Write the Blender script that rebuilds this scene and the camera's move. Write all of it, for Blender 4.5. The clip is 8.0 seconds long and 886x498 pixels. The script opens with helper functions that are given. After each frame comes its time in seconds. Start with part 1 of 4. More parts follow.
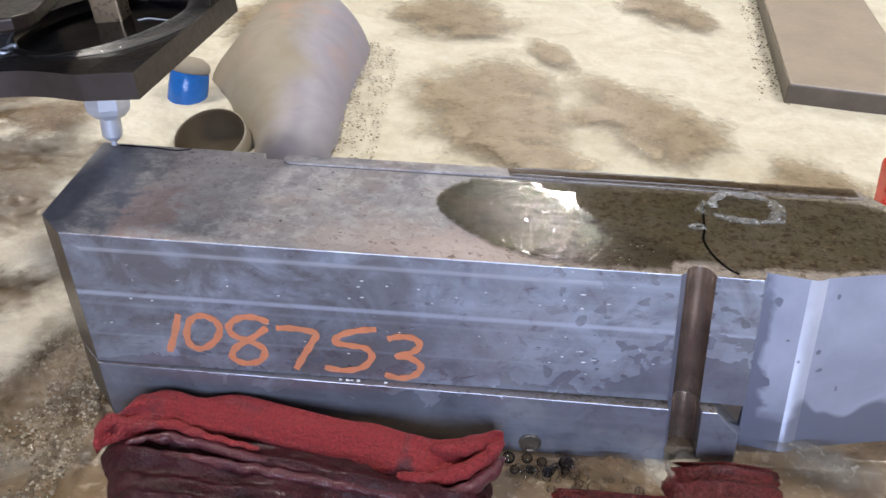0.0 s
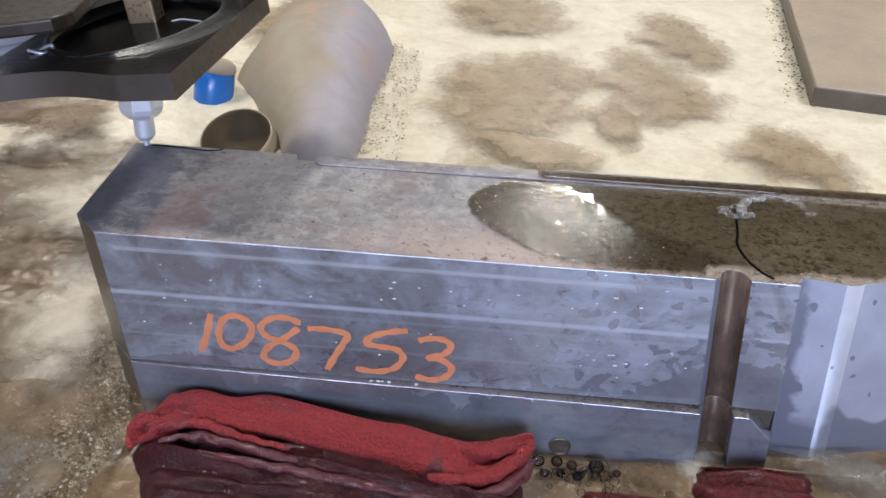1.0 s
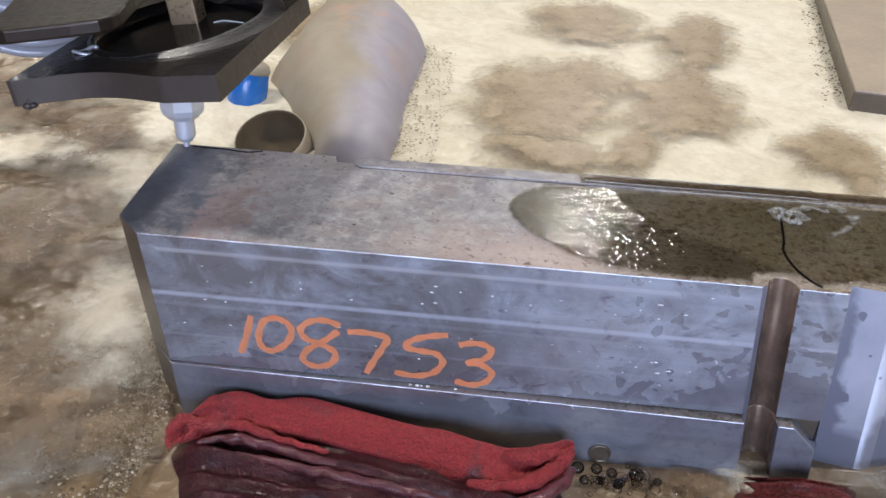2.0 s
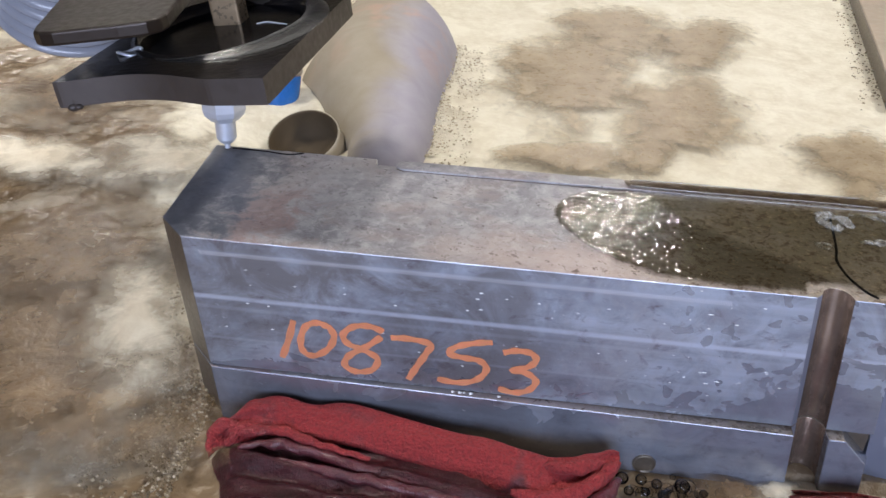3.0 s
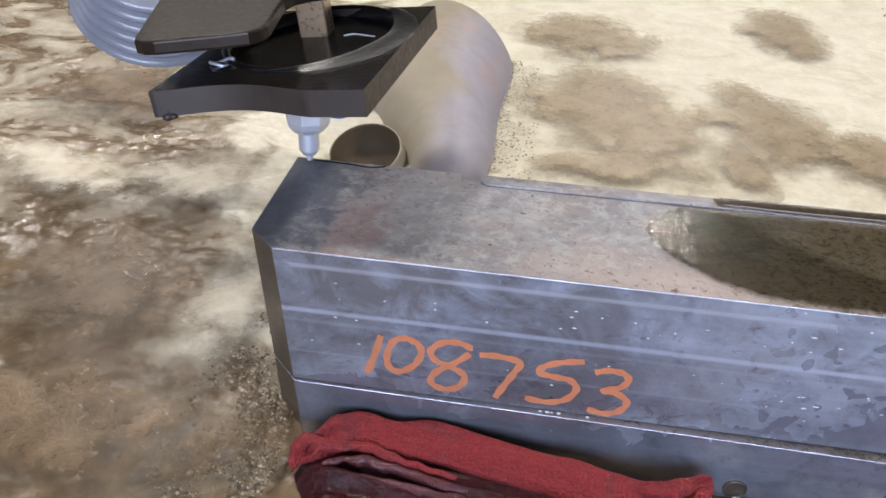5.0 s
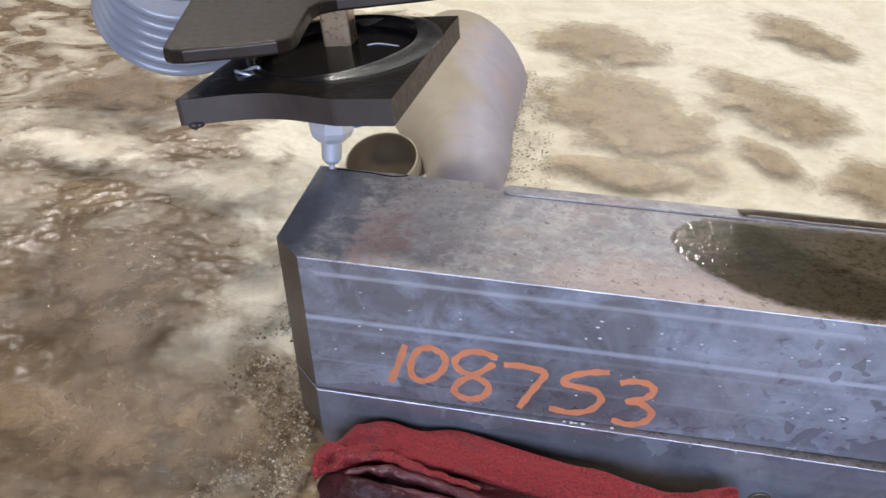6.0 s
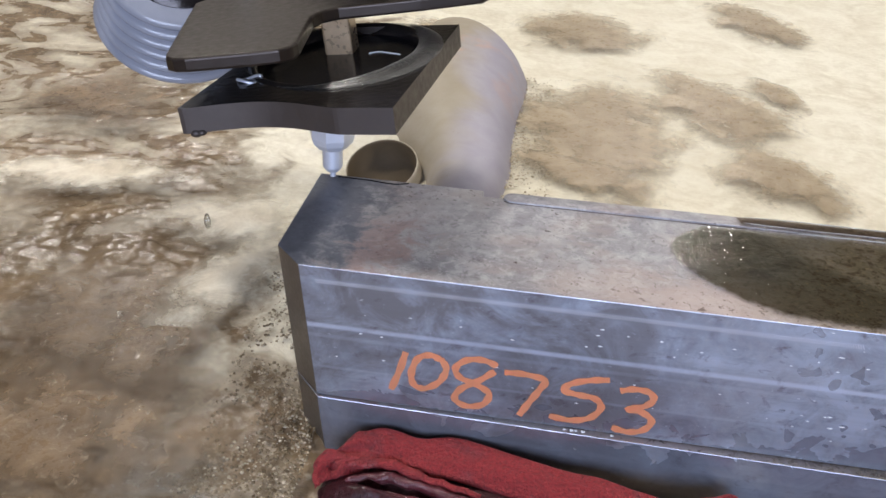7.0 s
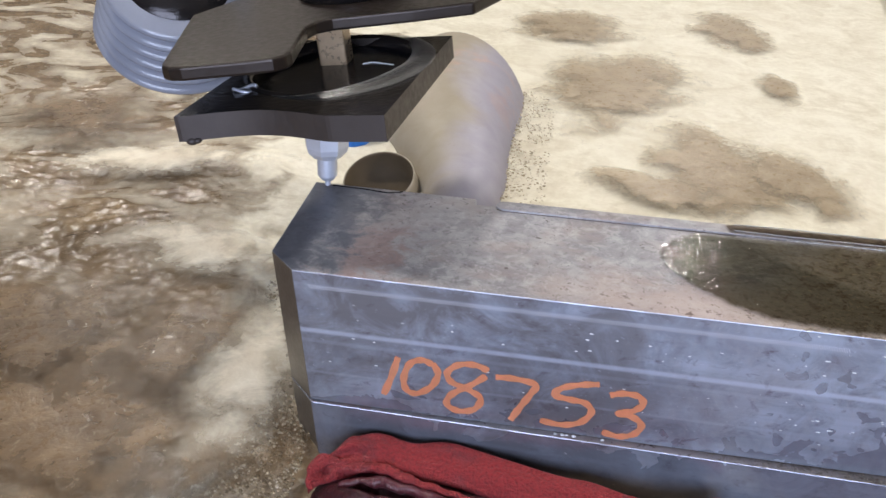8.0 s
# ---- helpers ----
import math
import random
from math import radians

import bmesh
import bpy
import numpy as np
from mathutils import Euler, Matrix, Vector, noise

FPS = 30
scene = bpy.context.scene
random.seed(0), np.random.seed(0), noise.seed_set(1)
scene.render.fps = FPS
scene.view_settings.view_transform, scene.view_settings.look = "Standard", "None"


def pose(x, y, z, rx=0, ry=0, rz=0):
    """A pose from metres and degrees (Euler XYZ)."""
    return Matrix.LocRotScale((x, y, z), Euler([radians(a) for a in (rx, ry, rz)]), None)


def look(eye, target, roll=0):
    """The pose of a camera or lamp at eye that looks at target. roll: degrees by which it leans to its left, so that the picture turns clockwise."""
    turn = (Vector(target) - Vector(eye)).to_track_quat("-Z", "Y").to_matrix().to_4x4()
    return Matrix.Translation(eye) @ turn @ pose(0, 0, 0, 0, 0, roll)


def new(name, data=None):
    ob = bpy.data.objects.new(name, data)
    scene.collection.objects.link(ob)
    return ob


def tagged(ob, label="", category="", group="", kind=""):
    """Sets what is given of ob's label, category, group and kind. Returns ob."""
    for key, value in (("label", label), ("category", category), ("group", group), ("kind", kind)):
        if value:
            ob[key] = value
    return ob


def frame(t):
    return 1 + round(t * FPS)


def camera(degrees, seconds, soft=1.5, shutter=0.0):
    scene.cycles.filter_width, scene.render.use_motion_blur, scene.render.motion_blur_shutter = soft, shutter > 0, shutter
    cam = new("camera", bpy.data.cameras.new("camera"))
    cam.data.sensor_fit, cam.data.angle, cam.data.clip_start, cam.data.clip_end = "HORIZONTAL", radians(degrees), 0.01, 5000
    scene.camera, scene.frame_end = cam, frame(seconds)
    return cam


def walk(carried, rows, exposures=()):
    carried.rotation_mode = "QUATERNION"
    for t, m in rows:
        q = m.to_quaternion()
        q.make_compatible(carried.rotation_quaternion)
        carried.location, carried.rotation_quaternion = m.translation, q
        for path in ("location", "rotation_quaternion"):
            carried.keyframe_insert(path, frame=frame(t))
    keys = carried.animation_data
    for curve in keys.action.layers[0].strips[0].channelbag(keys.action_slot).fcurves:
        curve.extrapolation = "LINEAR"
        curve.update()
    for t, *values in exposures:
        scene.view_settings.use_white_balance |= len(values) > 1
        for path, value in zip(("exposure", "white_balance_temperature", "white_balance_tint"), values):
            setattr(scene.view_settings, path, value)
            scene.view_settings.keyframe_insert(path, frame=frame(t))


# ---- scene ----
# Metres, z up. The churning liquid stands at z = 0, the block's front face lies along x at y = 0.
cam = camera(53.3, 8.0, soft=1.5)
PATH = [
    (0, 0.18955, -0.34442, 0.32292, 1.596, -31.678, 3.025),
    (0.5, 0.18607, -0.34478, 0.32272, 2.052, -31.644, 3.003),
    (1, 0.18073, -0.34463, 0.32319, 2.671, -31.695, 2.908),
    (1.5, 0.17628, -0.34383, 0.32257, 3.523, -31.651, 2.723),
    (3, 0.15664, -0.33690, 0.32229, 5.599, -31.891, 2.476),
    (3.5, 0.14811, -0.33473, 0.32278, 6.064, -31.983, 2.440),
    (4, 0.13949, -0.33442, 0.32096, 6.522, -31.698, 2.541),
    (4.5, 0.13084, -0.33509, 0.31892, 6.938, -31.313, 2.567),
    (6, 0.11323, -0.33693, 0.31723, 7.626, -30.374, 2.653),
    (6.5, 0.11269, -0.33700, 0.31810, 7.692, -30.212, 2.619),
    (7, 0.11224, -0.33779, 0.31890, 7.544, -30.009, 2.813),
    (7.5, 0.11546, -0.34103, 0.31761, 7.666, -29.431, 2.767),
    (8, 0.11884, -0.34459, 0.31739, 7.817, -28.904, 2.632),
]
walk(cam, [(t, pose(x, y, z, 90 + pitch, 0, yaw) @ pose(0, 0, 0, 0, 0, roll)) for t, x, y, z, yaw, pitch, roll in PATH], exposures=[(0.0, 0.0), (8.0, 0.0)])

# ---- world and light ----
world = bpy.data.worlds.new("world")
scene.world = world
world.use_nodes = True
world.node_tree.nodes["Background"].inputs["Color"].default_value = (0.6, 0.7, 0.9, 1)
world.node_tree.nodes["Background"].inputs["Strength"].default_value = 0.3


def area_lamp(name, eye, target, wide, high, power, colour):
    data = bpy.data.lights.new(name, "AREA")
    data.shape, data.size, data.size_y, data.energy, data.color = "RECTANGLE", wide, high, power, colour
    ob = new(name, data)
    ob.matrix_world = look(eye, target)
    return ob


# first lamp set by its reflection on the block; the other four added, unseen
LAMPS = [(0.86, 6.0), (-2.4, 4.2), (3.6, 4.0), (-1.6, 0.4), (2.2, 0.2)]
CEILING = 3.4
LEAN = 0.09  # the block's upright edges lean by this much
for lx, ly in LAMPS:
    area_lamp("ceiling_lamp_light", (lx, ly, CEILING - 0.09), (lx, ly, 0), 0.42, 0.36, 70, (1.0, 0.95, 0.90))
# daylight through the open roller door behind the camera
area_lamp("door_daylight", (0.3, -4.9, 1.3), (0.3, 0, 0.8), 3.4, 3.0, 380, (0.64, 0.73, 1.0))


# ---- materials ----
def mat(name, **given):
    m = bpy.data.materials.new(name)
    m.use_nodes = True
    b = m.node_tree.nodes["Principled BSDF"]
    for key, value in given.items():
        b.inputs[key.replace("_", " ")].default_value = value
    return m


class Net:
    """Short ways to add and link nodes of one material."""

    def __init__(self, m):
        self.m, self.n, self.l = m, m.node_tree.nodes, m.node_tree.links
        self.b = self.n["Principled BSDF"]
        self.out = self.n["Material Output"]
        self.co = self.n.new("ShaderNodeTexCoord").outputs["Object"]

    def link(self, a, b):
        self.l.new(a, b)

    def sized(self, scale):
        v = self.n.new("ShaderNodeMapping")
        v.inputs["Scale"].default_value = scale
        self.link(self.co, v.inputs["Vector"])
        return v.outputs["Vector"]

    def noise(self, scale, detail=4.0, rough=0.55, warp=0.0, vector=None):
        v = self.n.new("ShaderNodeTexNoise")
        v.inputs["Scale"].default_value, v.inputs["Detail"].default_value = scale, detail
        v.inputs["Roughness"].default_value, v.inputs["Distortion"].default_value = rough, warp
        self.link(vector or self.co, v.inputs["Vector"])
        return v.outputs["Fac"]

    def ramp(self, fac, *stops, smooth=False):
        v = self.n.new("ShaderNodeValToRGB")
        e = v.color_ramp.elements
        v.color_ramp.interpolation = "EASE" if smooth else "LINEAR"
        while len(e) < len(stops):
            e.new(0.5)
        for el, (p, c) in zip(e, stops):
            el.position, el.color = p, (c, c, c, 1) if isinstance(c, (int, float)) else (*c, 1)
        self.link(fac, v.inputs["Fac"])
        return v.outputs["Color"]

    def mix(self, fac, a, b, kind="MIX"):
        v = self.n.new("ShaderNodeMix")
        v.data_type, v.blend_type = "RGBA", kind
        for value, at in ((fac, 0), (a, 6), (b, 7)):
            if isinstance(value, (int, float)):
                v.inputs[at].default_value = value if at == 0 else (value, value, value, 1)
            elif isinstance(value, tuple):
                v.inputs[at].default_value = (*value, 1)
            else:
                self.link(value, v.inputs[at])
        return v.outputs[2]

    def math(self, kind, a, b=0.0):
        v = self.n.new("ShaderNodeMath")
        v.operation = kind
        for value, at in ((a, 0), (b, 1)):
            if isinstance(value, (int, float)):
                v.inputs[at].default_value = value
            else:
                self.link(value, v.inputs[at])
        return v.outputs[0]

    def axis(self, which):
        v = self.n.new("ShaderNodeSeparateXYZ")
        self.link(self.co, v.inputs[0])
        return v.outputs[which]

    def attribute(self, name):
        v = self.n.new("ShaderNodeAttribute")
        v.attribute_name = name
        return v.outputs["Fac"]

    def bump(self, height, strength, distance, after=None):
        v = self.n.new("ShaderNodeBump")
        v.inputs["Strength"].default_value, v.inputs["Distance"].default_value = strength, distance
        self.link(height, v.inputs["Height"])
        if after:
            self.link(after, v.inputs["Normal"])
        self.link(v.outputs["Normal"], self.b.inputs["Normal"])
        return v.outputs["Normal"]

    def set(self, **given):
        for key, value in given.items():
            self.link(value, self.b.inputs[key.replace("_", " ")])
        return self


def plain(name, colour, rough=0.5, metal=0.0, wear=0.3, scale=60, bump=0.0003, fleck=0.35):
    """A surface of one paint or metal with two scales of uneven colour and gloss."""
    m = mat(name, Metallic=metal)
    k = Net(m)
    a, b = k.noise(scale, 5), k.noise(scale * 9, 3)
    dark = tuple(c * (1 - wear) for c in colour)
    c = k.mix(k.ramp(a, (0.3, 0.0), (0.7, 1.0)), dark, colour)
    c = k.mix(k.math("MULTIPLY", k.ramp(b, (0.55, 0.0), (0.75, 1.0)), fleck), c, tuple(min(1, v * 1.3) for v in colour))
    k.set(Base_Color=c, Roughness=k.ramp(b, (0.3, rough * 0.8), (0.7, min(1, rough * 1.2))))
    if bump:
        k.bump(b, 0.5, bump)
    return m


def make_steel_top():
    m = mat("milled_steel_top", Metallic=0.4)
    k = Net(m)
    big, mid, fine = k.noise(15, 5, 0.6, 0.8), k.noise(85, 7, 0.7, 0.4), k.noise(520, 3)
    c = k.mix(k.ramp(big, (0.36, 0.0), (0.62, 1.0)), (0.205, 0.205, 0.23), (0.39, 0.38, 0.385))
    c = k.mix(k.math("MULTIPLY", k.ramp(k.noise(24, 5, 0.6, 1.0), (0.47, 0.0), (0.62, 1.0)), 0.36), c, (0.37, 0.285, 0.25))
    c = k.mix(k.math("MULTIPLY", k.ramp(mid, (0.46, 0.0), (0.60, 1.0)), 0.42), c, (0.53, 0.525, 0.545))
    c = k.mix(k.math("MULTIPLY", k.ramp(k.noise(120, 6, 0.75, 0.8), (0.54, 0.0), (0.62, 1.0)), 0.28), c, (0.62, 0.61, 0.635))
    c = k.mix(k.math("MULTIPLY", k.ramp(k.noise(190, 6, 0.75, 0.5), (0.36, 1.0), (0.46, 0.0)), 0.5), c, (0.13, 0.125, 0.13))
    pits = k.ramp(k.noise(300, 3, 0.6), (0.655, 0.0), (0.69, 1.0))
    c = k.mix(k.math("MULTIPLY", pits, k.ramp(k.noise(30, 3), (0.45, 0.0), (0.6, 0.9))), c, (0.055, 0.04, 0.035))
    # blued steel round the cut end, rosy scale beside it
    end = k.math("ADD", k.math("SUBTRACT", k.axis(0), k.math("MULTIPLY", k.axis(1), 0.12)), k.math("MULTIPLY", k.math("SUBTRACT", mid, 0.5), 0.10))
    rosy = k.math("MULTIPLY", k.ramp(end, (0.012, 0.0), (0.026, 1.0)), k.ramp(end, (0.034, 1.0), (0.05, 0.0)))
    c = k.mix(k.math("MULTIPLY", k.math("MULTIPLY", rosy, k.ramp(k.axis(1), (0.045, 1.0), (0.065, 0.15))), 0.5), c, (0.38, 0.245, 0.215))
    c = k.mix(k.math("MULTIPLY", k.ramp(end, (0.0, 1.0), (0.026, 0.0), smooth=True), 0.66), c, (0.10, 0.115, 0.15))
    # rosy dry scale along the front edge, peppered with rust
    margin = k.math("MULTIPLY", k.ramp(k.math("ADD", k.axis(1), k.math("MULTIPLY", k.math("SUBTRACT", mid, 0.5), 0.05)), (0.012, 1.0), (0.036, 0.0)), k.ramp(k.axis(0), (0.09, 0.0), (0.17, 1.0)))
    c = k.mix(k.math("MULTIPLY", margin, 0.55), c, (0.47, 0.375, 0.34))
    c = k.mix(k.math("MULTIPLY", margin, k.ramp(k.noise(230, 4, 0.7, 0.3), (0.58, 0.0), (0.64, 0.85))), c, (0.11, 0.075, 0.06))
    # rust sediment where the water stands
    damp = k.ramp(k.math("ADD", k.axis(0), k.math("MULTIPLY", k.math("SUBTRACT", big, 0.5), 0.12)), (0.20, 0.0), (0.27, 1.0))
    c = k.mix(k.math("MULTIPLY", damp, k.ramp(k.noise(60, 5, 0.7, 0.6), (0.35, 0.5), (0.58, 0.95))), c, (0.235, 0.205, 0.165))
    c = k.mix(k.math("MULTIPLY", damp, k.ramp(k.noise(430, 4, 0.7), (0.56, 0.0), (0.64, 0.8))), c, (0.46, 0.38, 0.28))
    c = k.mix(k.math("MULTIPLY", damp, k.ramp(k.noise(260, 5, 0.75, 0.4), (0.50, 0.0), (0.60, 0.85))), c, (0.10, 0.065, 0.04))
    k.set(Base_Color=c, Roughness=k.ramp(mid, (0.3, 0.40), (0.7, 0.62)))
    k.bump(fine, 0.35, 0.0004, k.bump(mid, 0.3, 0.001))
    return m


def make_steel_front():
    m = mat("ground_steel_front", Metallic=0.55)
    k = Net(m)
    lay = k.noise(1, 5, 0.6, 0.0, k.sized((9, 9, 900)))
    band = k.noise(1, 4, 0.6, 0.0, k.sized((3, 3, 110)))
    blot = k.noise(45, 6, 0.65, 0.8)
    c = k.mix(k.ramp(band, (0.35, 0.0), (0.65, 1.0)), (0.35, 0.395, 0.475), (0.49, 0.55, 0.655))
    z = k.axis(2)
    c = k.mix(k.math("MULTIPLY", k.ramp(blot, (0.45, 0.0), (0.68, 1.0)), 0.72), c, (0.150, 0.155, 0.185))
    c = k.mix(k.math("MULTIPLY", k.ramp(k.noise(160, 5, 0.7), (0.5, 0.0), (0.72, 1.0)), 0.45), c, (0.50, 0.51, 0.55))
    c = k.mix(k.math("MULTIPLY", k.ramp(k.noise(22, 4, 0.6, 0.6), (0.50, 0.0), (0.68, 1.0)), 0.28), c, (0.25, 0.20, 0.185))
    # darker grey in patches, stronger towards low x; dark smudges and pale scuffs
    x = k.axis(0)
    grey_patch = k.math("MULTIPLY", k.ramp(k.math("ADD", x, k.math("MULTIPLY", k.math("SUBTRACT", blot, 0.5), 0.16)), (0.13, 1.0), (0.24, 0.08), smooth=True), k.ramp(k.noise(30, 5, 0.65, 0.9), (0.36, 0.15), (0.60, 0.95)))
    c = k.mix(grey_patch, c, (0.195, 0.19, 0.20))
    smudge = k.ramp(k.noise(1, 5, 0.7, 0.5, k.sized((75, 75, 120))), (0.57, 0.0), (0.70, 0.65))
    c = k.mix(smudge, c, (0.115, 0.085, 0.10))
    c = k.mix(k.ramp(k.noise(1, 4, 0.7, 0.2, k.sized((260, 260, 420))), (0.64, 0.0), (0.74, 0.7)), c, (0.58, 0.63, 0.72))
    # polished bands left by the cutter
    for at, half, much in ((0.0722, 0.0020, 0.65), (0.0662, 0.0016, 0.12), (0.0982, 0.0014, 0.12), (0.0475, 0.0012, 0.15), (0.0175, 0.002, 0.12)):
        hump = k.ramp(k.math("DIVIDE", k.math("ABSOLUTE", k.math("SUBTRACT", z, at)), half), (0.2, 1.0), (1.0, 0.0), smooth=True)
        c = k.mix(k.math("MULTIPLY", k.math("MULTIPLY", hump, k.ramp(blot, (0.3, 0.5), (0.6, 1.0))), much), c, (0.66, 0.72, 0.85))
    # water: the foot is soaked past a lobed edge, runs and drops towards the drain groove
    lobes = k.noise(1, 3, 0.5, 0.7, k.sized((48, 48, 60)))
    foot = k.math("MULTIPLY", k.ramp(z, (0.0285, 1.0), (0.0290, 0.0)), k.ramp(k.math("ADD", x, k.math("MULTIPLY", k.math("SUBTRACT", lobes, 0.5), 0.07)), (0.2440, 0.0), (0.2452, 1.0)))
    rise = k.math("MULTIPLY", k.ramp(x, (0.252, 0.0), (0.300, 1.0)), 0.030)
    runs = k.ramp(k.math("ADD", k.math("SUBTRACT", z, rise), k.math("MULTIPLY", k.math("SUBTRACT", lobes, 0.5), 0.085)), (0.0330, 1.0), (0.0340, 0.0))
    spots = k.math("MULTIPLY", k.ramp(k.noise(1, 1, 0.4, 0.2, k.sized((95, 95, 120))), (0.635, 0.0), (0.645, 1.0)), k.ramp(x, (0.21, 0.0), (0.25, 1.0)))
    wet = k.math("MAXIMUM", k.math("MAXIMUM", runs, spots), foot)
    c = k.mix(k.math("MULTIPLY", wet, 0.52), c, (0.235, 0.25, 0.30))
    k.set(Base_Color=c, Roughness=k.mix(wet, k.ramp(lay, (0.3, 0.30), (0.7, 0.48)), 0.16))
    k.bump(lay, 0.18, 0.0004, k.bump(blot, 0.12, 0.001))
    return m


def make_steel_end():
    m = mat("polished_end_steel", Metallic=0.25)
    k = Net(m)
    c = k.mix(k.ramp(k.noise(20, 5, 0.6, 0.5), (0.35, 0.0), (0.65, 1.0)), (0.35, 0.375, 0.46), (0.46, 0.49, 0.59))
    wet = k.ramp(k.math("ADD", k.axis(2), k.math("MULTIPLY", k.noise(26, 2, 0.5, 0.5), 0.05)), (0.047, 1.0), (0.0485, 0.0))
    wet = k.math("MAXIMUM", wet, k.ramp(k.noise(95, 1, 0.4), (0.72, 0.0), (0.73, 1.0)))
    # wet seam beside the joint, lobed and wider towards the foot
    seam = k.math("ADD", k.axis(0), k.math("MULTIPLY", k.axis(2), LEAN + 0.07))
    seam = k.math("ADD", seam, k.math("MULTIPLY", k.math("SUBTRACT", k.noise(70, 3, 0.5, 0.8), 0.5), 0.014))
    wet = k.math("MAXIMUM", wet, k.ramp(seam, (0.3486, 1.0), (0.3492, 0.0)))
    c = k.mix(k.math("MULTIPLY", wet, 0.95), c, (0.185, 0.20, 0.255))
    k.set(Base_Color=c, Roughness=k.mix(wet, 0.5, 0.3))
    k.bump(k.noise(300, 3), 0.15, 0.0003)
    return m


def make_foam_water():
    m = mat("foaming_brown_liquid", Specular_IOR_Level=0.4)
    k = Net(m)
    big, mid = k.noise(6.0, 2, 0.5, 1.4), k.noise(17, 3, 0.55, 1.6)
    small, fine = k.noise(48, 4, 0.6, 0.8), k.noise(170, 4, 0.65, 0.3)
    x, y = k.axis(0), k.axis(1)
    centred = lambda v, much: k.math("MULTIPLY", k.math("SUBTRACT", v, 0.5), much)
    # cream froth gathers behind the block and in a band along its end; brown water is open beside and before it
    e = k.math("ADD", k.math("ADD", x, k.math("MULTIPLY", k.math("MINIMUM", k.math("MAXIMUM", y, 0.0), 0.34), 0.36)), 0.078)
    e = k.math("ADD", e, k.math("ADD", centred(big, 0.25), k.math("ADD", centred(mid, 0.16), centred(small, 0.05))))
    cover = k.ramp(e, (0.0, 0.0), (0.075, 1.0), smooth=True)
    cover = k.math("MULTIPLY", cover, k.ramp(k.math("ADD", y, centred(mid, 0.08)), (0.015, 0.0), (0.075, 1.0), smooth=True))
    # thin veils of froth drawn out over the open water
    veil = k.noise(1, 4, 0.55, 2.2, k.sized((7, 11, 9)))
    veil = k.ramp(k.math("ADD", veil, centred(small, 0.14)), (0.42, 0.0), (0.70, 0.9), smooth=True)
    far = k.ramp(y, (0.16, 0.0), (0.40, 1.0), smooth=True)
    veil = k.math("MULTIPLY", veil, k.math("ADD", 0.24, k.math("MULTIPLY", far, 0.6)))
    before = k.math("MULTIPLY", k.ramp(x, (-0.01, 0.0), (0.02, 1.0)), k.ramp(y, (0.0, 1.0), (0.02, 0.0)))
    veil = k.math("MULTIPLY", veil, k.math("SUBTRACT", 1.0, k.math("MULTIPLY", before, 0.75)))
    brown = k.mix(k.ramp(k.math("ADD", k.math("MULTIPLY", mid, 0.5), k.math("MULTIPLY", small, 0.5)), (0.34, 0.0), (0.64, 1.0)), (0.092, 0.059, 0.031), (0.22, 0.156, 0.091))
    brown = k.mix(k.math("MULTIPLY", k.ramp(fine, (0.54, 0.0), (0.70, 1.0)), 0.4), brown, (0.50, 0.42, 0.31))
    cream = k.mix(k.ramp(k.math("ADD", k.math("MULTIPLY", mid, 0.6), k.math("MULTIPLY", fine, 0.4)), (0.36, 0.0), (0.60, 1.0)), (0.555, 0.505, 0.385), (0.705, 0.67, 0.55))
    cover = k.math("MAXIMUM", cover, veil)
    k.set(Base_Color=k.mix(cover, brown, cream), Roughness=k.ramp(cover, (0.05, 0.24), (0.5, 0.65)))
    k.bump(fine, 0.14, 0.003, k.bump(small, 0.25, 0.006))
    return m


def make_patch(name, low, high, fleck, rough, soft):
    """A drifting patch of froth or bare liquid whose edge thins out unevenly."""
    m = mat(name, Specular_IOR_Level=0.25)
    k = Net(m)
    big, mid, fine = k.noise(13, 3, 0.5, 0.9), k.noise(36, 4, 0.6, 0.6), k.noise(150, 4, 0.65, 0.4)
    c = k.mix(k.ramp(mid, (0.35, 0.0), (0.68, 1.0)), low, high)
    c = k.mix(k.math("MULTIPLY", k.ramp(fine, (0.58, 0.0), (0.72, 1.0)), 0.45), c, fleck)
    k.set(Base_Color=c, Roughness=k.ramp(fine, (0.3, rough), (0.75, min(1, rough + 0.3))))
    ragged = k.math("ADD", k.math("MULTIPLY", big, 0.44), k.math("ADD", k.math("MULTIPLY", mid, 0.38), k.math("MULTIPLY", fine, 0.18)))
    edge = k.math("ADD", k.attribute("rim"), k.math("MULTIPLY", k.math("SUBTRACT", ragged, 0.5), 2.2))
    k.set(Alpha=k.ramp(edge, (0.06, 0.0), (0.06 + soft, 0.88), smooth=True))
    k.bump(fine, 0.22, 0.003, k.bump(mid, 0.16, 0.008))
    return m


def make_aerated():
    """Clear water full of small bubbles."""
    m = mat("aerated_water", Base_Color=(0.72, 0.73, 0.72, 1), Roughness=0.05, IOR=1.4)
    k = Net(m)
    cells = k.noise(620, 3, 0.6, 0.8)
    k.set(Alpha=k.ramp(cells, (0.40, 0.02), (0.66, 0.45)))
    k.bump(cells, 1.0, 0.002)
    return m


def make_granule(name, low, middle, high):
    """Skins of small bubbles, each a little paler or browner than the next."""
    m = mat(name, Roughness=0.14)
    k = Net(m)
    k.set(Base_Color=k.ramp(k.n.new("ShaderNodeNewGeometry").outputs["Random Per Island"], (0.0, low), (0.55, middle), (1.0, high)))
    return m


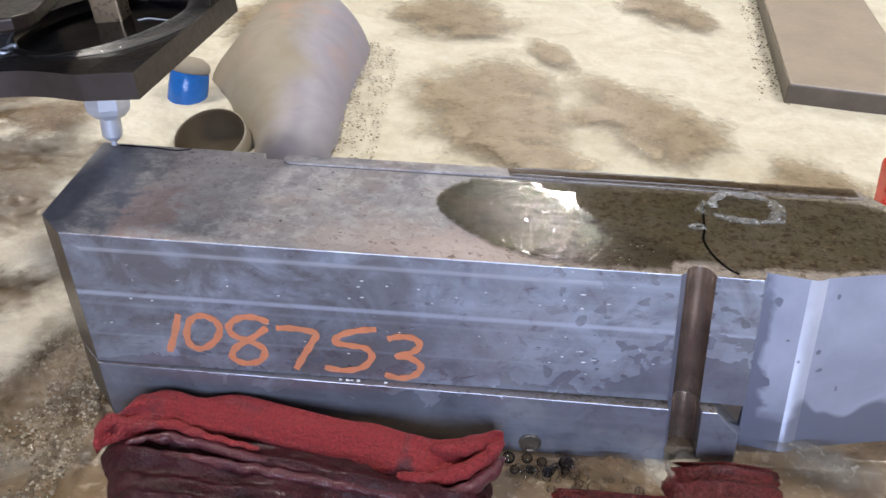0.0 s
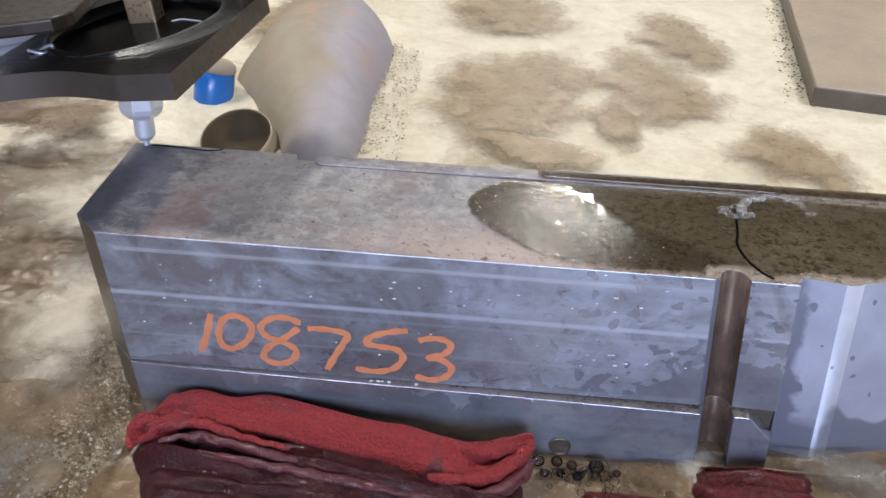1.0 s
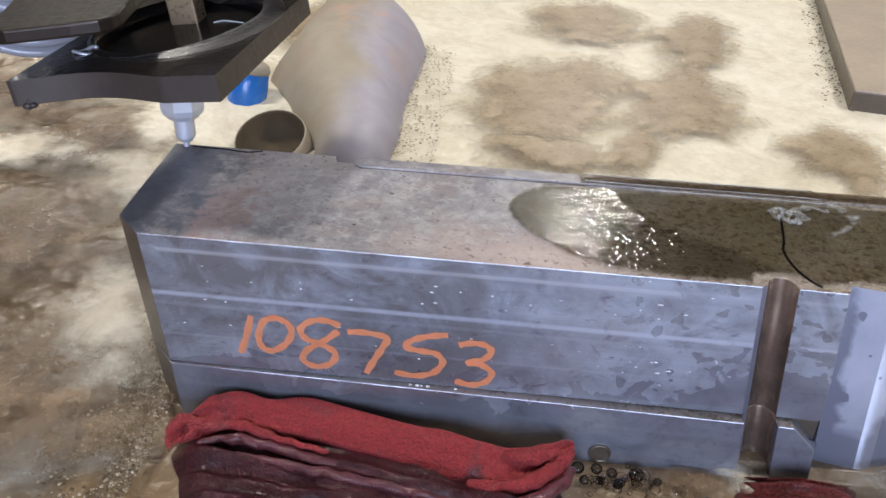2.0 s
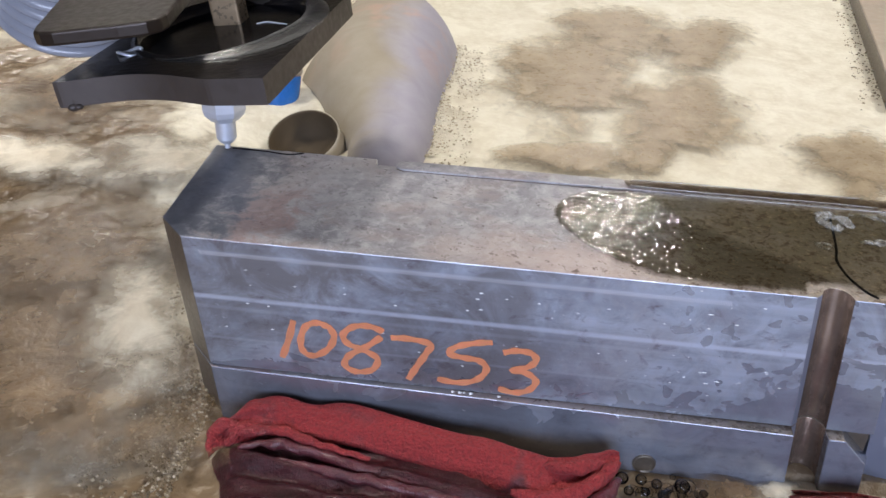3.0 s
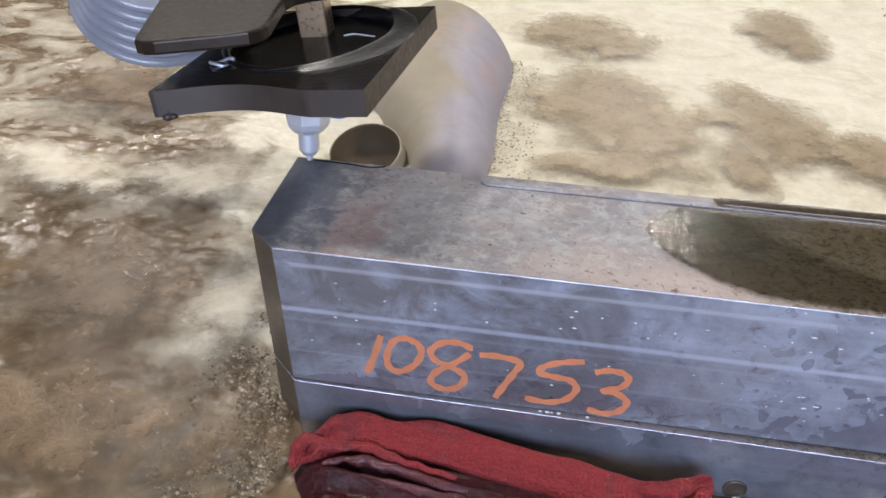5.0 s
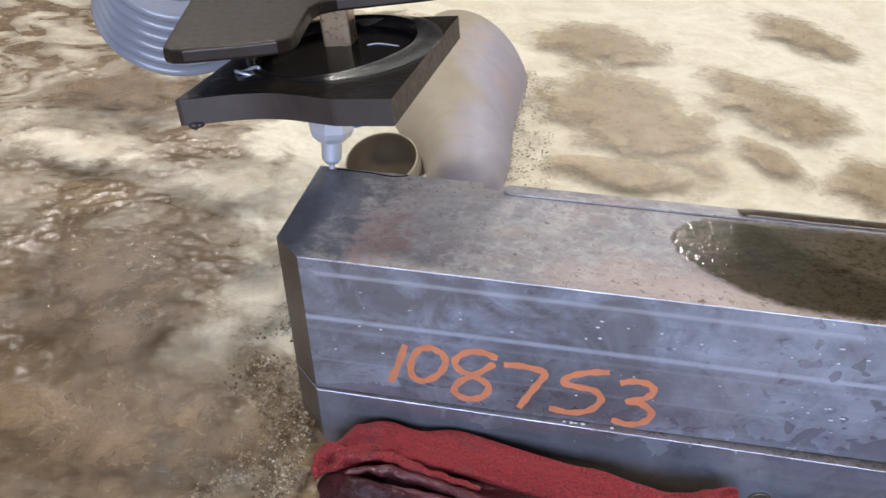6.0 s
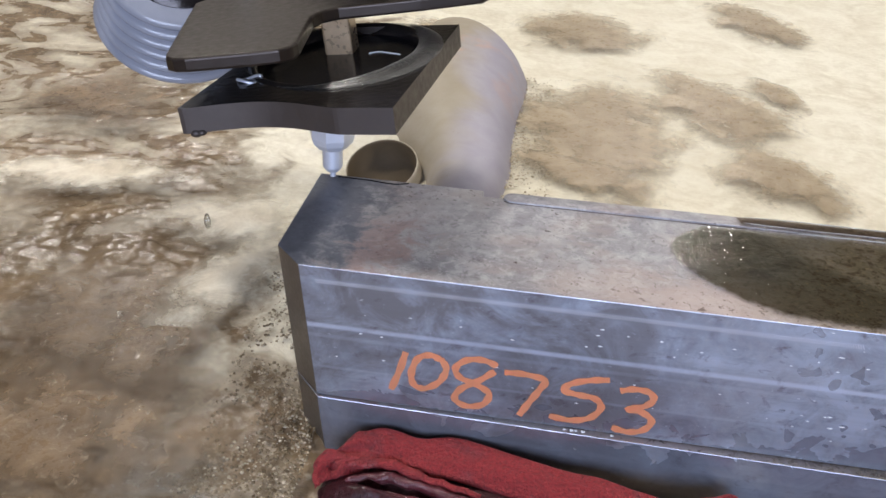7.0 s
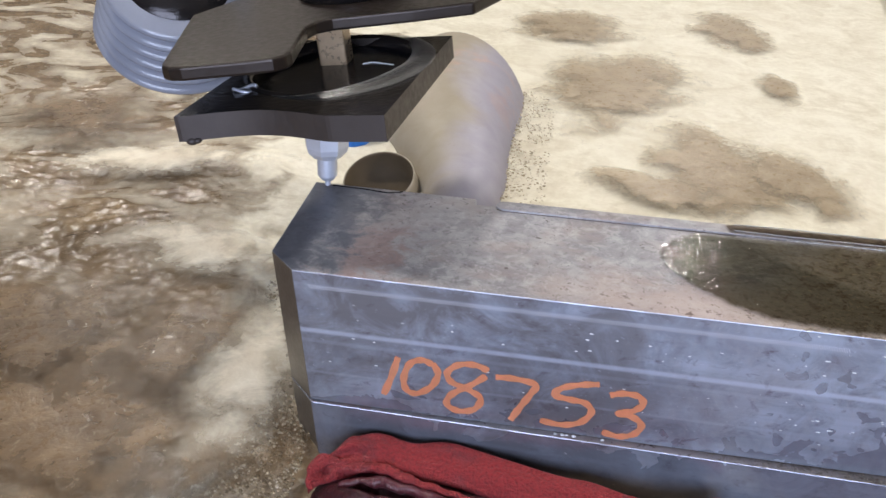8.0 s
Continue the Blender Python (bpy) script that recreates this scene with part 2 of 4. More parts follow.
def make_cloth(name, base, deep, gloss, line):
    """Terry cloth; past the line along its drape it is soaked and dark."""
    m = mat(name, Sheen_Weight=0.04)
    k = Net(m)
    weave = k.noise(1, 3, 0.6, 0, k.sized((620, 620, 620)))
    rib = k.noise(1, 3, 0.5, 0.3, k.sized((1500, 350, 350)))
    stain = k.noise(38, 5, 0.6, 0.8)
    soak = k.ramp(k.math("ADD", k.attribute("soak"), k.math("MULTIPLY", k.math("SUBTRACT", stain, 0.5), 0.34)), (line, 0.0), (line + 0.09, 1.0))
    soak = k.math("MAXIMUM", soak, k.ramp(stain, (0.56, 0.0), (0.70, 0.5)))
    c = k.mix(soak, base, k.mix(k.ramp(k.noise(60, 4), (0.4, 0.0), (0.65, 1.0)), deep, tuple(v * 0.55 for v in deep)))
    c = k.mix(k.math("MULTIPLY", k.ramp(weave, (0.45, 0.0), (0.62, 1.0)), 0.4), c, k.mix(soak, tuple(min(1, v * 1.5) for v in base), tuple(v * 1.9 for v in deep)))
    c = k.mix(k.math("MULTIPLY", k.ramp(weave, (0.36, 1.0), (0.47, 0.0)), 0.32), c, tuple(v * 0.4 for v in base))
    k.set(Base_Color=c, Roughness=k.mix(soak, 0.7, gloss))
    k.bump(k.math("MULTIPLY", weave, k.math("SUBTRACT", 1.0, k.math("MULTIPLY", soak, 0.6))), 1.0, 0.0026, k.bump(k.noise(110, 3, 0.6, 0.5), 0.6, 0.003, k.bump(rib, 0.6, 0.0012)))
    k.set(Coat_Weight=k.math("MULTIPLY", soak, 0.35))
    k.b.inputs["Coat Roughness"].default_value = 0.25
    return m


def make_film(name, tint, scale, rough, strength, ior=1.38, rim=False):
    """A thin layer of water: it lets the steel show through darker, and mirrors at a slant; with rim it thins out at its edge."""
    m = bpy.data.materials.new(name)
    m.use_nodes = True
    k = Net(m)
    t, g, mixed, fres = (k.n.new("ShaderNode" + s) for s in ("BsdfTransparent", "BsdfGlossy", "MixShader", "Fresnel"))
    t.inputs["Color"].default_value = (*tint, 1)
    g.inputs["Roughness"].default_value = rough
    fres.inputs["IOR"].default_value = ior
    grain = k.noise(scale, 3, 0.6, 0.5)
    bump = k.n.new("ShaderNodeBump")
    bump.inputs["Strength"].default_value, bump.inputs["Distance"].default_value = strength, 0.002
    k.link(grain, bump.inputs["Height"])
    k.link(bump.outputs[0], g.inputs["Normal"])
    k.link(bump.outputs[0], fres.inputs["Normal"])
    mirror = fres.outputs[0]
    if rim:
        edge = k.ramp(k.math("ADD", k.attribute("rim"), k.math("MULTIPLY", k.math("SUBTRACT", k.noise(260, 4, 0.7), 0.5), 1.1)), (0.05, 0.0), (0.42, 1.0))
        murk = k.mix(k.ramp(k.noise(26, 4, 0.6, 0.8), (0.38, 0.0), (0.62, 1.0)), tint, tuple(v ** 0.62 for v in tint))
        murk = k.mix(k.attribute("grain"), murk, tuple(v * 0.78 for v in tint))
        k.link(k.mix(edge, (1.0, 1.0, 1.0), murk), t.inputs["Color"])
        mirror = k.math("MULTIPLY", mirror, edge)
    k.link(mirror, mixed.inputs[0])
    k.link(t.outputs[0], mixed.inputs[1])
    k.link(g.outputs[0], mixed.inputs[2])
    k.link(mixed.outputs[0], k.out.inputs["Surface"])
    return m


STEEL_TOP, STEEL_FRONT, FOAM_WATER = make_steel_top(), make_steel_front(), make_foam_water()
STEEL_END = make_steel_end()
# darker, browner copy of the steel: the water's reflection put into its colour
STEEL_SIDE = plain("brown_reflection_steel", (0.24, 0.21, 0.17), 0.35, 0.7, 0.35, 50)
RUST = plain("rust_stained_bore", (0.36, 0.275, 0.22), 0.22, 0.7, 0.6, 45)
FROTH = make_patch("cream_froth", (0.58, 0.51, 0.385), (0.77, 0.72, 0.59), (0.80, 0.77, 0.68), 0.6, 0.8)
BARE = make_patch("bare_brown_liquid", (0.25, 0.19, 0.12), (0.42, 0.34, 0.23), (0.68, 0.62, 0.49), 0.2, 0.58)
ORANGE = plain("orange_paint_marker", (1.0, 0.47, 0.25), 0.5, 0.0, 0.12, 160, 0.0001)
CLOTH = make_cloth("red_terry_cloth", (0.245, 0.0145, 0.0165), (0.078, 0.012, 0.018), 0.28, 0.33)
CLOTH_WET = make_cloth("soaked_red_cloth", (0.24, 0.030, 0.027), (0.17, 0.026, 0.025), 0.16, 0.1)
GUARD = plain("dark_oiled_steel_plate", (0.030, 0.026, 0.025), 0.16, 0.6, 0.2, 30, 0.0004, 0.0)
GUARD_EDGE = plain("sawn_steel_plate_edge", (0.068, 0.056, 0.049), 0.5, 0.5, 0.2, 30, 0.0001, 0.1)
POOL = plain("black_oily_water", (0.008, 0.008, 0.010), 0.16, 0.0, 0.2, 30, 0.0002)
BRACKET = plain("brown_oxide_steel", (0.030, 0.022, 0.017), 0.36, 0.6, 0.2, 30, 0, 0.0)
BRIGHT = plain("bright_machined_steel", (0.66, 0.69, 0.75), 0.40, 0.5, 0.15, 90, 0, 0.0)
HATCH = plain("bright_milling_mark", (0.80, 0.82, 0.88), 0.35, 0.55, 0.3, 60, 0)
BRASS = plain("brass_post", (0.46, 0.34, 0.21), 0.30, 0.6, 0.12, 40, 0.0)
BELLOWS = plain("grey_blue_rubber_bellows", (0.22, 0.23, 0.26), 0.2, 0.0, 0.15, 40, 0.0001, 0.0)


def make_duct_paint():
    """Grey plastic under tan silt, one side painted with a lilac daylight sheen, with a rusty smear."""
    m = mat("silted_grey_duct", Specular_IOR_Level=0.5)
    k = Net(m)
    big, mid, fine = k.noise(9, 4, 0.55, 0.6), k.noise(40, 5, 0.6, 0.5), k.noise(400, 3)
    silt = k.mix(k.ramp(mid, (0.35, 0.0), (0.65, 1.0)), (0.295, 0.255, 0.19), (0.33, 0.29, 0.225))
    # lilac stands for bluish light reflected on this side, not bare plastic
    bare = k.mix(k.ramp(mid, (0.35, 0.0), (0.65, 1.0)), (0.30, 0.285, 0.345), (0.34, 0.325, 0.38))
    lilac_sheen = k.ramp(k.math("ADD", k.axis(0), k.math("MULTIPLY", k.math("SUBTRACT", big, 0.5), 0.10)), (0.005, 0.0), (0.048, 1.0), smooth=True)
    c = k.mix(lilac_sheen, silt, bare)
    rust = k.math("MULTIPLY", k.ramp(k.noise(22, 4, 0.6, 0.8), (0.52, 0.0), (0.66, 0.6)), k.ramp(k.axis(1), (0.42, 0.0), (0.52, 1.0)))
    c = k.mix(rust, c, (0.45, 0.29, 0.22))
    c = k.mix(k.ramp(fine, (0.68, 0.0), (0.76, 0.4)), c, (0.16, 0.12, 0.09))
    k.set(Base_Color=c, Roughness=k.mix(lilac_sheen, 0.6, 0.5))
    k.bump(fine, 0.3, 0.0004, k.bump(big, 0.2, 0.002))
    return m


DUCT = make_duct_paint()
# mouth lining: brown, darkened to give the hollow its shade
DUCT_IN = plain("darkened_duct_lining", (0.105, 0.080, 0.052), 0.6, 0.0, 0.2, 40, 0.0003, 0.0)
BLUE = plain("wet_blue_plastic", (0.02, 0.16, 0.55), 0.18, 0.0, 0.3, 60)
SILT = plain("silt_covered_steel", (0.42, 0.35, 0.27), 0.45, 0.1, 0.25, 14, 0.0006)
DARK_SILT = plain("dark_brown_edge", (0.12, 0.095, 0.07), 0.35, 0.1, 0.4, 40)
RED = plain("glossy_red_plastic", (0.72, 0.05, 0.03), 0.2, 0.0, 0.2, 60)
FILM = make_film("olive_water_film", (0.66, 0.65, 0.57), 900, 0.025, 0.0, 1.42, True)
CLEAR = make_film("clear_water", (0.86, 0.86, 0.83), 500, 0.03, 0.6)
CLEAR_SMOOTH = make_film("still_water_edge", (0.85, 0.84, 0.80), 300, 0.36, 0.0, 2.6)
RAIL_FILM = make_film("brown_water_film", (0.62, 0.57, 0.50), 60, 0.04, 0.05, 1.42)
LIP_SHEEN = make_film("lip_sheen_film", (0.75, 0.74, 0.72), 420, 0.44, 0.25, 2.4)
AERATED = make_aerated()
BUBBLE = make_film("bubble_skin", (0.985, 0.985, 0.98), 300, 0.02, 0.0, 1.2)
DARK_BUBBLE = make_film("dark_bubble_skin", (0.62, 0.60, 0.57), 300, 0.02, 0.0, 1.4)
# plain white that stands for glints on water
GLINT = mat("white_water_glint", Base_Color=(0.85, 0.86, 0.86, 1), Roughness=0.15)
BARE_DARK = make_patch("bare_dark_liquid", (0.105, 0.068, 0.037), (0.225, 0.155, 0.090), (0.46, 0.39, 0.29), 0.18, 0.8)
SILVER = make_patch("aerated_pale_water", (0.13, 0.115, 0.09), (0.26, 0.25, 0.225), (0.58, 0.60, 0.59), 0.08, 0.9)
GRANULE = make_granule("brown_bubble_granules", (0.085, 0.062, 0.036), (0.19, 0.150, 0.095), (0.40, 0.345, 0.255))
GRANULE_PALE = make_granule("pale_bubble_granules", (0.26, 0.215, 0.14), (0.46, 0.405, 0.30), (0.68, 0.63, 0.51))
# low specular keeps the painted shade in the mouth dark
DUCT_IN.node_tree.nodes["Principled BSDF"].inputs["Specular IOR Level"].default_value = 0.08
POOL.node_tree.nodes["Principled BSDF"].inputs["Specular IOR Level"].default_value = 0.06
CONCRETE = plain("grey_concrete", (0.32, 0.31, 0.30), 0.8, 0.0, 0.2, 3)
WALL = plain("drab_painted_wall", (0.25, 0.22, 0.18), 0.8, 0.0, 0.1, 2)
GLOW = mat("lamp_glow", Emission_Color=(1.0, 0.95, 0.85, 1), Emission_Strength=40.0)


# ---- mesh helpers ----
def finish(name, bm, material, smooth=False):
    me = bpy.data.meshes.new(name)
    bmesh.ops.recalc_face_normals(bm, faces=bm.faces)
    bm.to_mesh(me)
    bm.free()
    for m in material if isinstance(material, (list, tuple)) else [material]:
        me.materials.append(m)
    if smooth:
        for p in me.polygons:
            p.use_smooth = True
    return new(name, me)


def part(name, bm, material, parent, label="", smooth=False):
    ob = finish(name, bm, material, smooth)
    ob.parent = parent
    return tagged(ob, label)


def bevelled(ob, width, segments=2):
    m = ob.modifiers.new("bevel", "BEVEL")
    m.width, m.segments, m.limit_method, m.angle_limit = width, segments, "ANGLE", radians(35)
    return ob


def prism(bm, outline, z0, z1, shear=0.0, top=0.0):
    """A solid over an outline; shear leans it in x below the height top."""
    rings = []
    for z in (z0, z1):
        rings.append([bm.verts.new((x + (top - z) * shear, y, z)) for x, y in outline])
    n = len(outline)
    sides = [bm.faces.new((rings[0][i], rings[0][(i + 1) % n], rings[1][(i + 1) % n], rings[1][i])) for i in range(n)]
    return bm.faces.new(rings[0][::-1]), bm.faces.new(rings[1]), sides


def box(x0, x1, y0, y1, z0, z1):
    bm = bmesh.new()
    prism(bm, [(x0, y0), (x1, y0), (x1, y1), (x0, y1)], z0, z1)
    return bm


def lathe(profile, steps=32, bm=None):
    """A turned shape round z from (radius, height) pairs."""
    bm = bm or bmesh.new()
    rings = [[bm.verts.new((r * math.cos(a), r * math.sin(a), z)) for a in (2 * math.pi * i / steps for i in range(steps))] for r, z in profile]
    for lo, hi in zip(rings, rings[1:]):
        for i in range(steps):
            j = (i + 1) % steps
            bm.faces.new((lo[i], lo[j], hi[j], hi[i]))
    return bm, rings


def sweep(bm, points, radius, steps=10, cap=True):
    """A round bar along points; radius: a number or one for each point."""
    pts = [Vector(p) for p in points]
    rings = []
    for i, p in enumerate(pts):
        d = (pts[min(i + 1, len(pts) - 1)] - pts[max(i - 1, 0)]).normalized()
        side = d.cross(Vector((0.13, 0.21, 0.97))).normalized()
        up = side.cross(d)
        r = radius[i] if isinstance(radius, (list, tuple)) else radius
        rings.append([bm.verts.new(p + (side * math.cos(a) + up * math.sin(a)) * r) for a in (2 * math.pi * j / steps for j in range(steps))])
    for lo, hi in zip(rings, rings[1:]):
        for j in range(steps):
            bm.faces.new((lo[j], lo[(j + 1) % steps], hi[(j + 1) % steps], hi[j]))
    if cap:
        bm.faces.new(rings[0][::-1])
        bm.faces.new(rings[-1])
    return rings


def spline(points, steps=6):
    """A smooth line through points of any dimension."""
    p = [Vector(v) for v in points]
    out = []
    for i in range(len(p) - 1):
        a, b, c, d = p[max(i - 1, 0)], p[i], p[i + 1], p[min(i + 2, len(p) - 1)]
        for s in range(steps):
            t = s / steps
            out.append(0.5 * ((2 * b) + (c - a) * t + (2 * a - 5 * b + 4 * c - d) * t * t + (3 * b - a - 3 * c + d) * t ** 3))
    return out + [p[-1]]


def ball(bm, centre, r, flat=1.0, u=10, v=6):
    bmesh.ops.create_uvsphere(bm, u_segments=u, v_segments=v, radius=1, matrix=Matrix.Translation(centre) @ Matrix.Diagonal((r, r, r * flat, 1)))


# ---- setting: shop, tank, liquid ----
def build_setting():
    for name, b in dict(floor=(-6, 6, -5.2, 7, -1.0, -0.9), wall_north=(-6, 6, 7, 7.2, -0.9, CEILING), wall_west=(-6.2, -6, -5.2, 7.2, -0.9, CEILING),
                        wall_east=(6, 6.2, -5.2, 7.2, -0.9, CEILING)).items():
        tagged(finish(name, box(*b), CONCRETE if name == "floor" else WALL), "grey concrete shop floor" if name == "floor" else "drab painted shop wall", name.split("_")[0], kind="structure")
    # wall with the open roller door
    bm = bmesh.new()
    for b in ((-6, -1.6, -5.2, -5.0, -0.9, CEILING), (2.2, 6, -5.2, -5.0, -0.9, CEILING), (-1.6, 2.2, -5.2, -5.0, 2.9, CEILING)):
        prism(bm, [(b[0], b[2]), (b[1], b[2]), (b[1], b[3]), (b[0], b[3])], b[4], b[5])
    tagged(finish("wall_south", bm, WALL), "drab painted shop wall with an open roller door", "wall", kind="structure")
    tagged(finish("ceiling", box(-6.2, 6.2, -5.2, 7.2, CEILING, CEILING + 0.15), WALL), "drab painted shop ceiling", "ceiling", kind="structure")
    for i, b in enumerate(((-1.4, -1.36, -0.7, 2.3), (1.7, 1.74, -0.7, 2.3), (-1.36, 1.7, -0.7, -0.66), (-1.36, 1.7, 2.26, 2.3))):
        tagged(finish(f"wall_tank_{i + 1}", box(*b, -0.9, 0.09), SILT), "silted steel wall of the cutting tank", "tank wall", kind="structure")
    tagged(finish("floor_tank", box(-1.36, 1.7, -0.66, 2.26, -0.28, -0.25), SILT), "silted steel floor of the cutting tank", "tank floor", kind="structure")
    for lx, ly in LAMPS:
        lamp = tagged(new("ceiling_lamp"), "white square ceiling lamp, lit, assumed out of view", "lamp", "shop ceiling lamps")
        lamp.location = (lx, ly, CEILING)
        bevelled(part("housing", box(-0.2, 0.2, -0.21, 0.21, -0.07, 0), WALL, lamp), 0.01)
        part("diffuser", box(-0.17, 0.17, -0.18, 0.18, -0.076, -0.071), GLOW, lamp, "glowing white diffuser")


def build_liquid():
    xs = np.concatenate([np.linspace(-1.36, -0.42, 40), np.linspace(-0.4, 0.0, 210), np.linspace(0.004, 0.8, 170), np.linspace(0.83, 1.7, 40)])
    ys = np.concatenate([np.linspace(-0.66, -0.16, 20), np.linspace(-0.14, 0.40, 240), np.linspace(0.403, 0.95, 140), np.linspace(0.98, 2.26, 40)])
    verts = []
    for y in ys:
        for x in xs:
            p = Vector((x, y, 0))
            rough = 1.0 - 0.80 * min(1.0, max(0.0, (x + 0.10) / 0.12))
            h = (noise.noise(p * 9) * 0.0046 + noise.noise(p * 24 + Vector((0, 0, 3))) * 0.0020 + noise.noise(Vector((x * 62, y * 90, 5))) * 0.0013 * rough + noise.noise(Vector((x * 130, y * 170, 8))) * 0.0008) * rough
            calm = min(1.0, max(0.15, abs(y + 0.05) * 9)) if 0 < x < 0.45 else 1.0
            low = 0.005 if y < 0 and -0.01 < x < 0.42 else 0.0
            low += 0.034 * math.exp(-((x + 0.036) ** 2 + (y - 0.350) ** 2) / 0.0012)
            verts.append((x, y, h * calm - 0.002 - low))
    nx = len(xs)
    faces = [(j * nx + i, j * nx + i + 1, (j + 1) * nx + i + 1, (j + 1) * nx + i) for j in range(len(ys) - 1) for i in range(nx - 1)]
    me = bpy.data.meshes.new("water")
    me.from_pydata(verts, [], faces)
    me.materials.append(FOAM_WATER)
    for p in me.polygons:
        p.use_smooth = True
    tagged(new("water", me), "churning brown water covered with cream foam", "water", kind="structure")


build_setting()
build_liquid()

# ---- the steel block ----
TOP = 0.105


def make_block():
    block = tagged(new("steel_block"), "machined steel block with orange painted number, standing in foaming water", "steel block")
    arc = [(0.2995 - 0.0068 * math.cos(a), 0.0005 + 0.0085 * math.sin(a)) for a in (math.pi * i / 12 for i in range(13))]
    arc[0] = (0.2902, 0.0)
    back = [(0.089, 0.0965), (0.0885, 0.091), (0.076, 0.091), (0.0755, 0.0978), (-0.0166, 0.0982)]
    upper = [(0, 0)] + arc + [(0.3285, 0), (0.3310, 0.0065), (0.3312, 0.0980)] + back + [(-0.0150, 0.0157)]
    bm = bmesh.new()
    lo, hi, sides = prism(bm, upper, 0.0295, TOP, LEAN, TOP)
    for f in sides:
        f.material_index = 1
    for f in sides[1:13]:
        f.material_index, f.smooth = 3, True
    sides[1].material_index, sides[1].smooth = 4, False
    sides[-1].material_index = sides[-2].material_index = 2
    hi.material_index = 0
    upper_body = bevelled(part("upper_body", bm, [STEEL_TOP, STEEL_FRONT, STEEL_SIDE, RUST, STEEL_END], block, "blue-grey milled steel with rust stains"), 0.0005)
    lower = [(0.0005, -0.0013), (arc[0][0], -0.0058)] + arc + [(arc[-1][0], -0.0060), (0.3255, -0.0064), (0.3310, 0.0060), (0.3312, 0.0980)] + back + [(-0.0150, 0.0157)]
    bm = bmesh.new()
    lo, hi, sides = prism(bm, lower, -0.25, 0.029, LEAN, TOP)
    for f in sides:
        f.material_index = 1
    for f in sides[2:14]:
        f.material_index, f.smooth = 3, True
    sides[-1].material_index = sides[-2].material_index = 2
    sides[2].material_index, sides[2].smooth = 4, False
    # corner of the foot cut off at a slant
    cut = bmesh.ops.bisect_plane(bm, geom=bm.verts[:] + bm.edges[:] + bm.faces[:], plane_co=(0.3210, 0, 0.029), plane_no=(0.72, 0, 0.69), clear_outer=True)
    bmesh.ops.contextual_create(bm, geom=[e for e in cut["geom_cut"] if isinstance(e, bmesh.types.BMEdge)])
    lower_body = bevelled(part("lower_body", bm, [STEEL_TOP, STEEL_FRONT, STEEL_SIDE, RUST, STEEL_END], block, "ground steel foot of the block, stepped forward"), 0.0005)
    part("core", box(0.3125 + 0.0085, 0.3375, 0.0078, 0.09, -0.25, 0.0285), STEEL_SIDE, lower_body, "set-back steel behind the cut corner")
    # end piece with a rounded corner
    bm = bmesh.new()
    knee = [(0.3500 + 0.009 * i / 12, 0.0028 + 0.0024 * (i / 12) ** 1.6 - 0.0008 * math.sin(math.pi * i / 12)) for i in range(13)]
    lo, hi, sides = prism(bm, [(0.3302, 0.0066)] + knee + [(0.385, 0.0115), (0.43, 0.021), (0.43, 0.06), (0.413, 0.082), (0.403, 0.0985), (0.3302, 0.0975)], -0.25, TOP + 0.0003, LEAN, TOP)
    for f in sides:
        f.material_index = 1
    for f in sides[1:13]:
        f.smooth = True
    part("end_piece", bm, [STEEL_TOP, STEEL_END], block, "polished lilac-grey end of the block, spotted with water")
    # round-ended rail along the back edge
    bm = bmesh.new()
    end = [(0.0925 - 0.0052 * math.sin(a), 0.0908 + 0.0052 * math.cos(a)) for a in (math.pi * i / 8 for i in range(9))]
    prism(bm, end + [(0.403, 0.0868), (0.403, 0.0975)], TOP - 0.002, TOP + 0.0012)
    bevelled(part("rail", bm, STEEL_TOP, upper_body, "round-ended raised rail along the edge"), 0.00025)
    bm = bmesh.new()
    sweep(bm, [(0.0880, 0.0875, TOP), (0.0915, 0.0856, TOP)] + [(0.10 + 0.005 * i, 0.0856 + 0.0001 * math.sin(i * 1.7), TOP) for i in range(24)], 0.00038, 6)
    part("seam", bm, DARK_SILT, upper_body, "thin dark seam along the rail", True)
    # kerf that the jet has cut from the bubbling spot to the groove
    kerf = spline([(0.3135, 0.074), (0.3115, 0.060), (0.309, 0.044), (0.3065, 0.033), (0.308, 0.02), (0.3125, 0.009), (0.3170, 0.0035)], 6)
    bm = bmesh.new()
    sweep(bm, [(x, y, TOP) for x, y in kerf], 0.0007, 8)
    part("kerf", bm, POOL, upper_body, "narrow dark cut filled with water", True)
    bm = bmesh.new()
    sweep(bm, spline([(-0.006, 0.0955, TOP), (0.012, 0.0950, TOP), (0.026, 0.0935, TOP), (0.034, 0.0965, TOP)], 5), 0.0005, 6)
    part("kerf", bm, POOL, upper_body, "fresh dark cut near the corner", True)
    # drain hole in the foot
    bm, rings = lathe([(0.0060, -0.0003), (0.0058, 0.0006), (0.0053, 0.0008), (0.0046, 0.0003), (0.0, 0.0002)], 32)
    ob = part("drain_hole", bm, [STEEL_SIDE], lower_body, "dark round drilled hole")
    ob.matrix_local = pose(0.2305, -0.0050, -0.001, 90)
    # fine slanted hatching that the cutter left under the top edge
    bm = bmesh.new()
    for i in range(235):
        x = 0.008 + i * 0.00105
        prism(bm, [(x, -0.00015), (x + 0.00032, -0.00015), (x + 0.00032, 0.0002), (x, 0.0002)], TOP - 0.0088, TOP - 0.0068, 0.5, TOP - 0.0068)
    tagged(part("hatching", bm, HATCH, upper_body, "row of fine slanted milling marks"), kind="stuff")
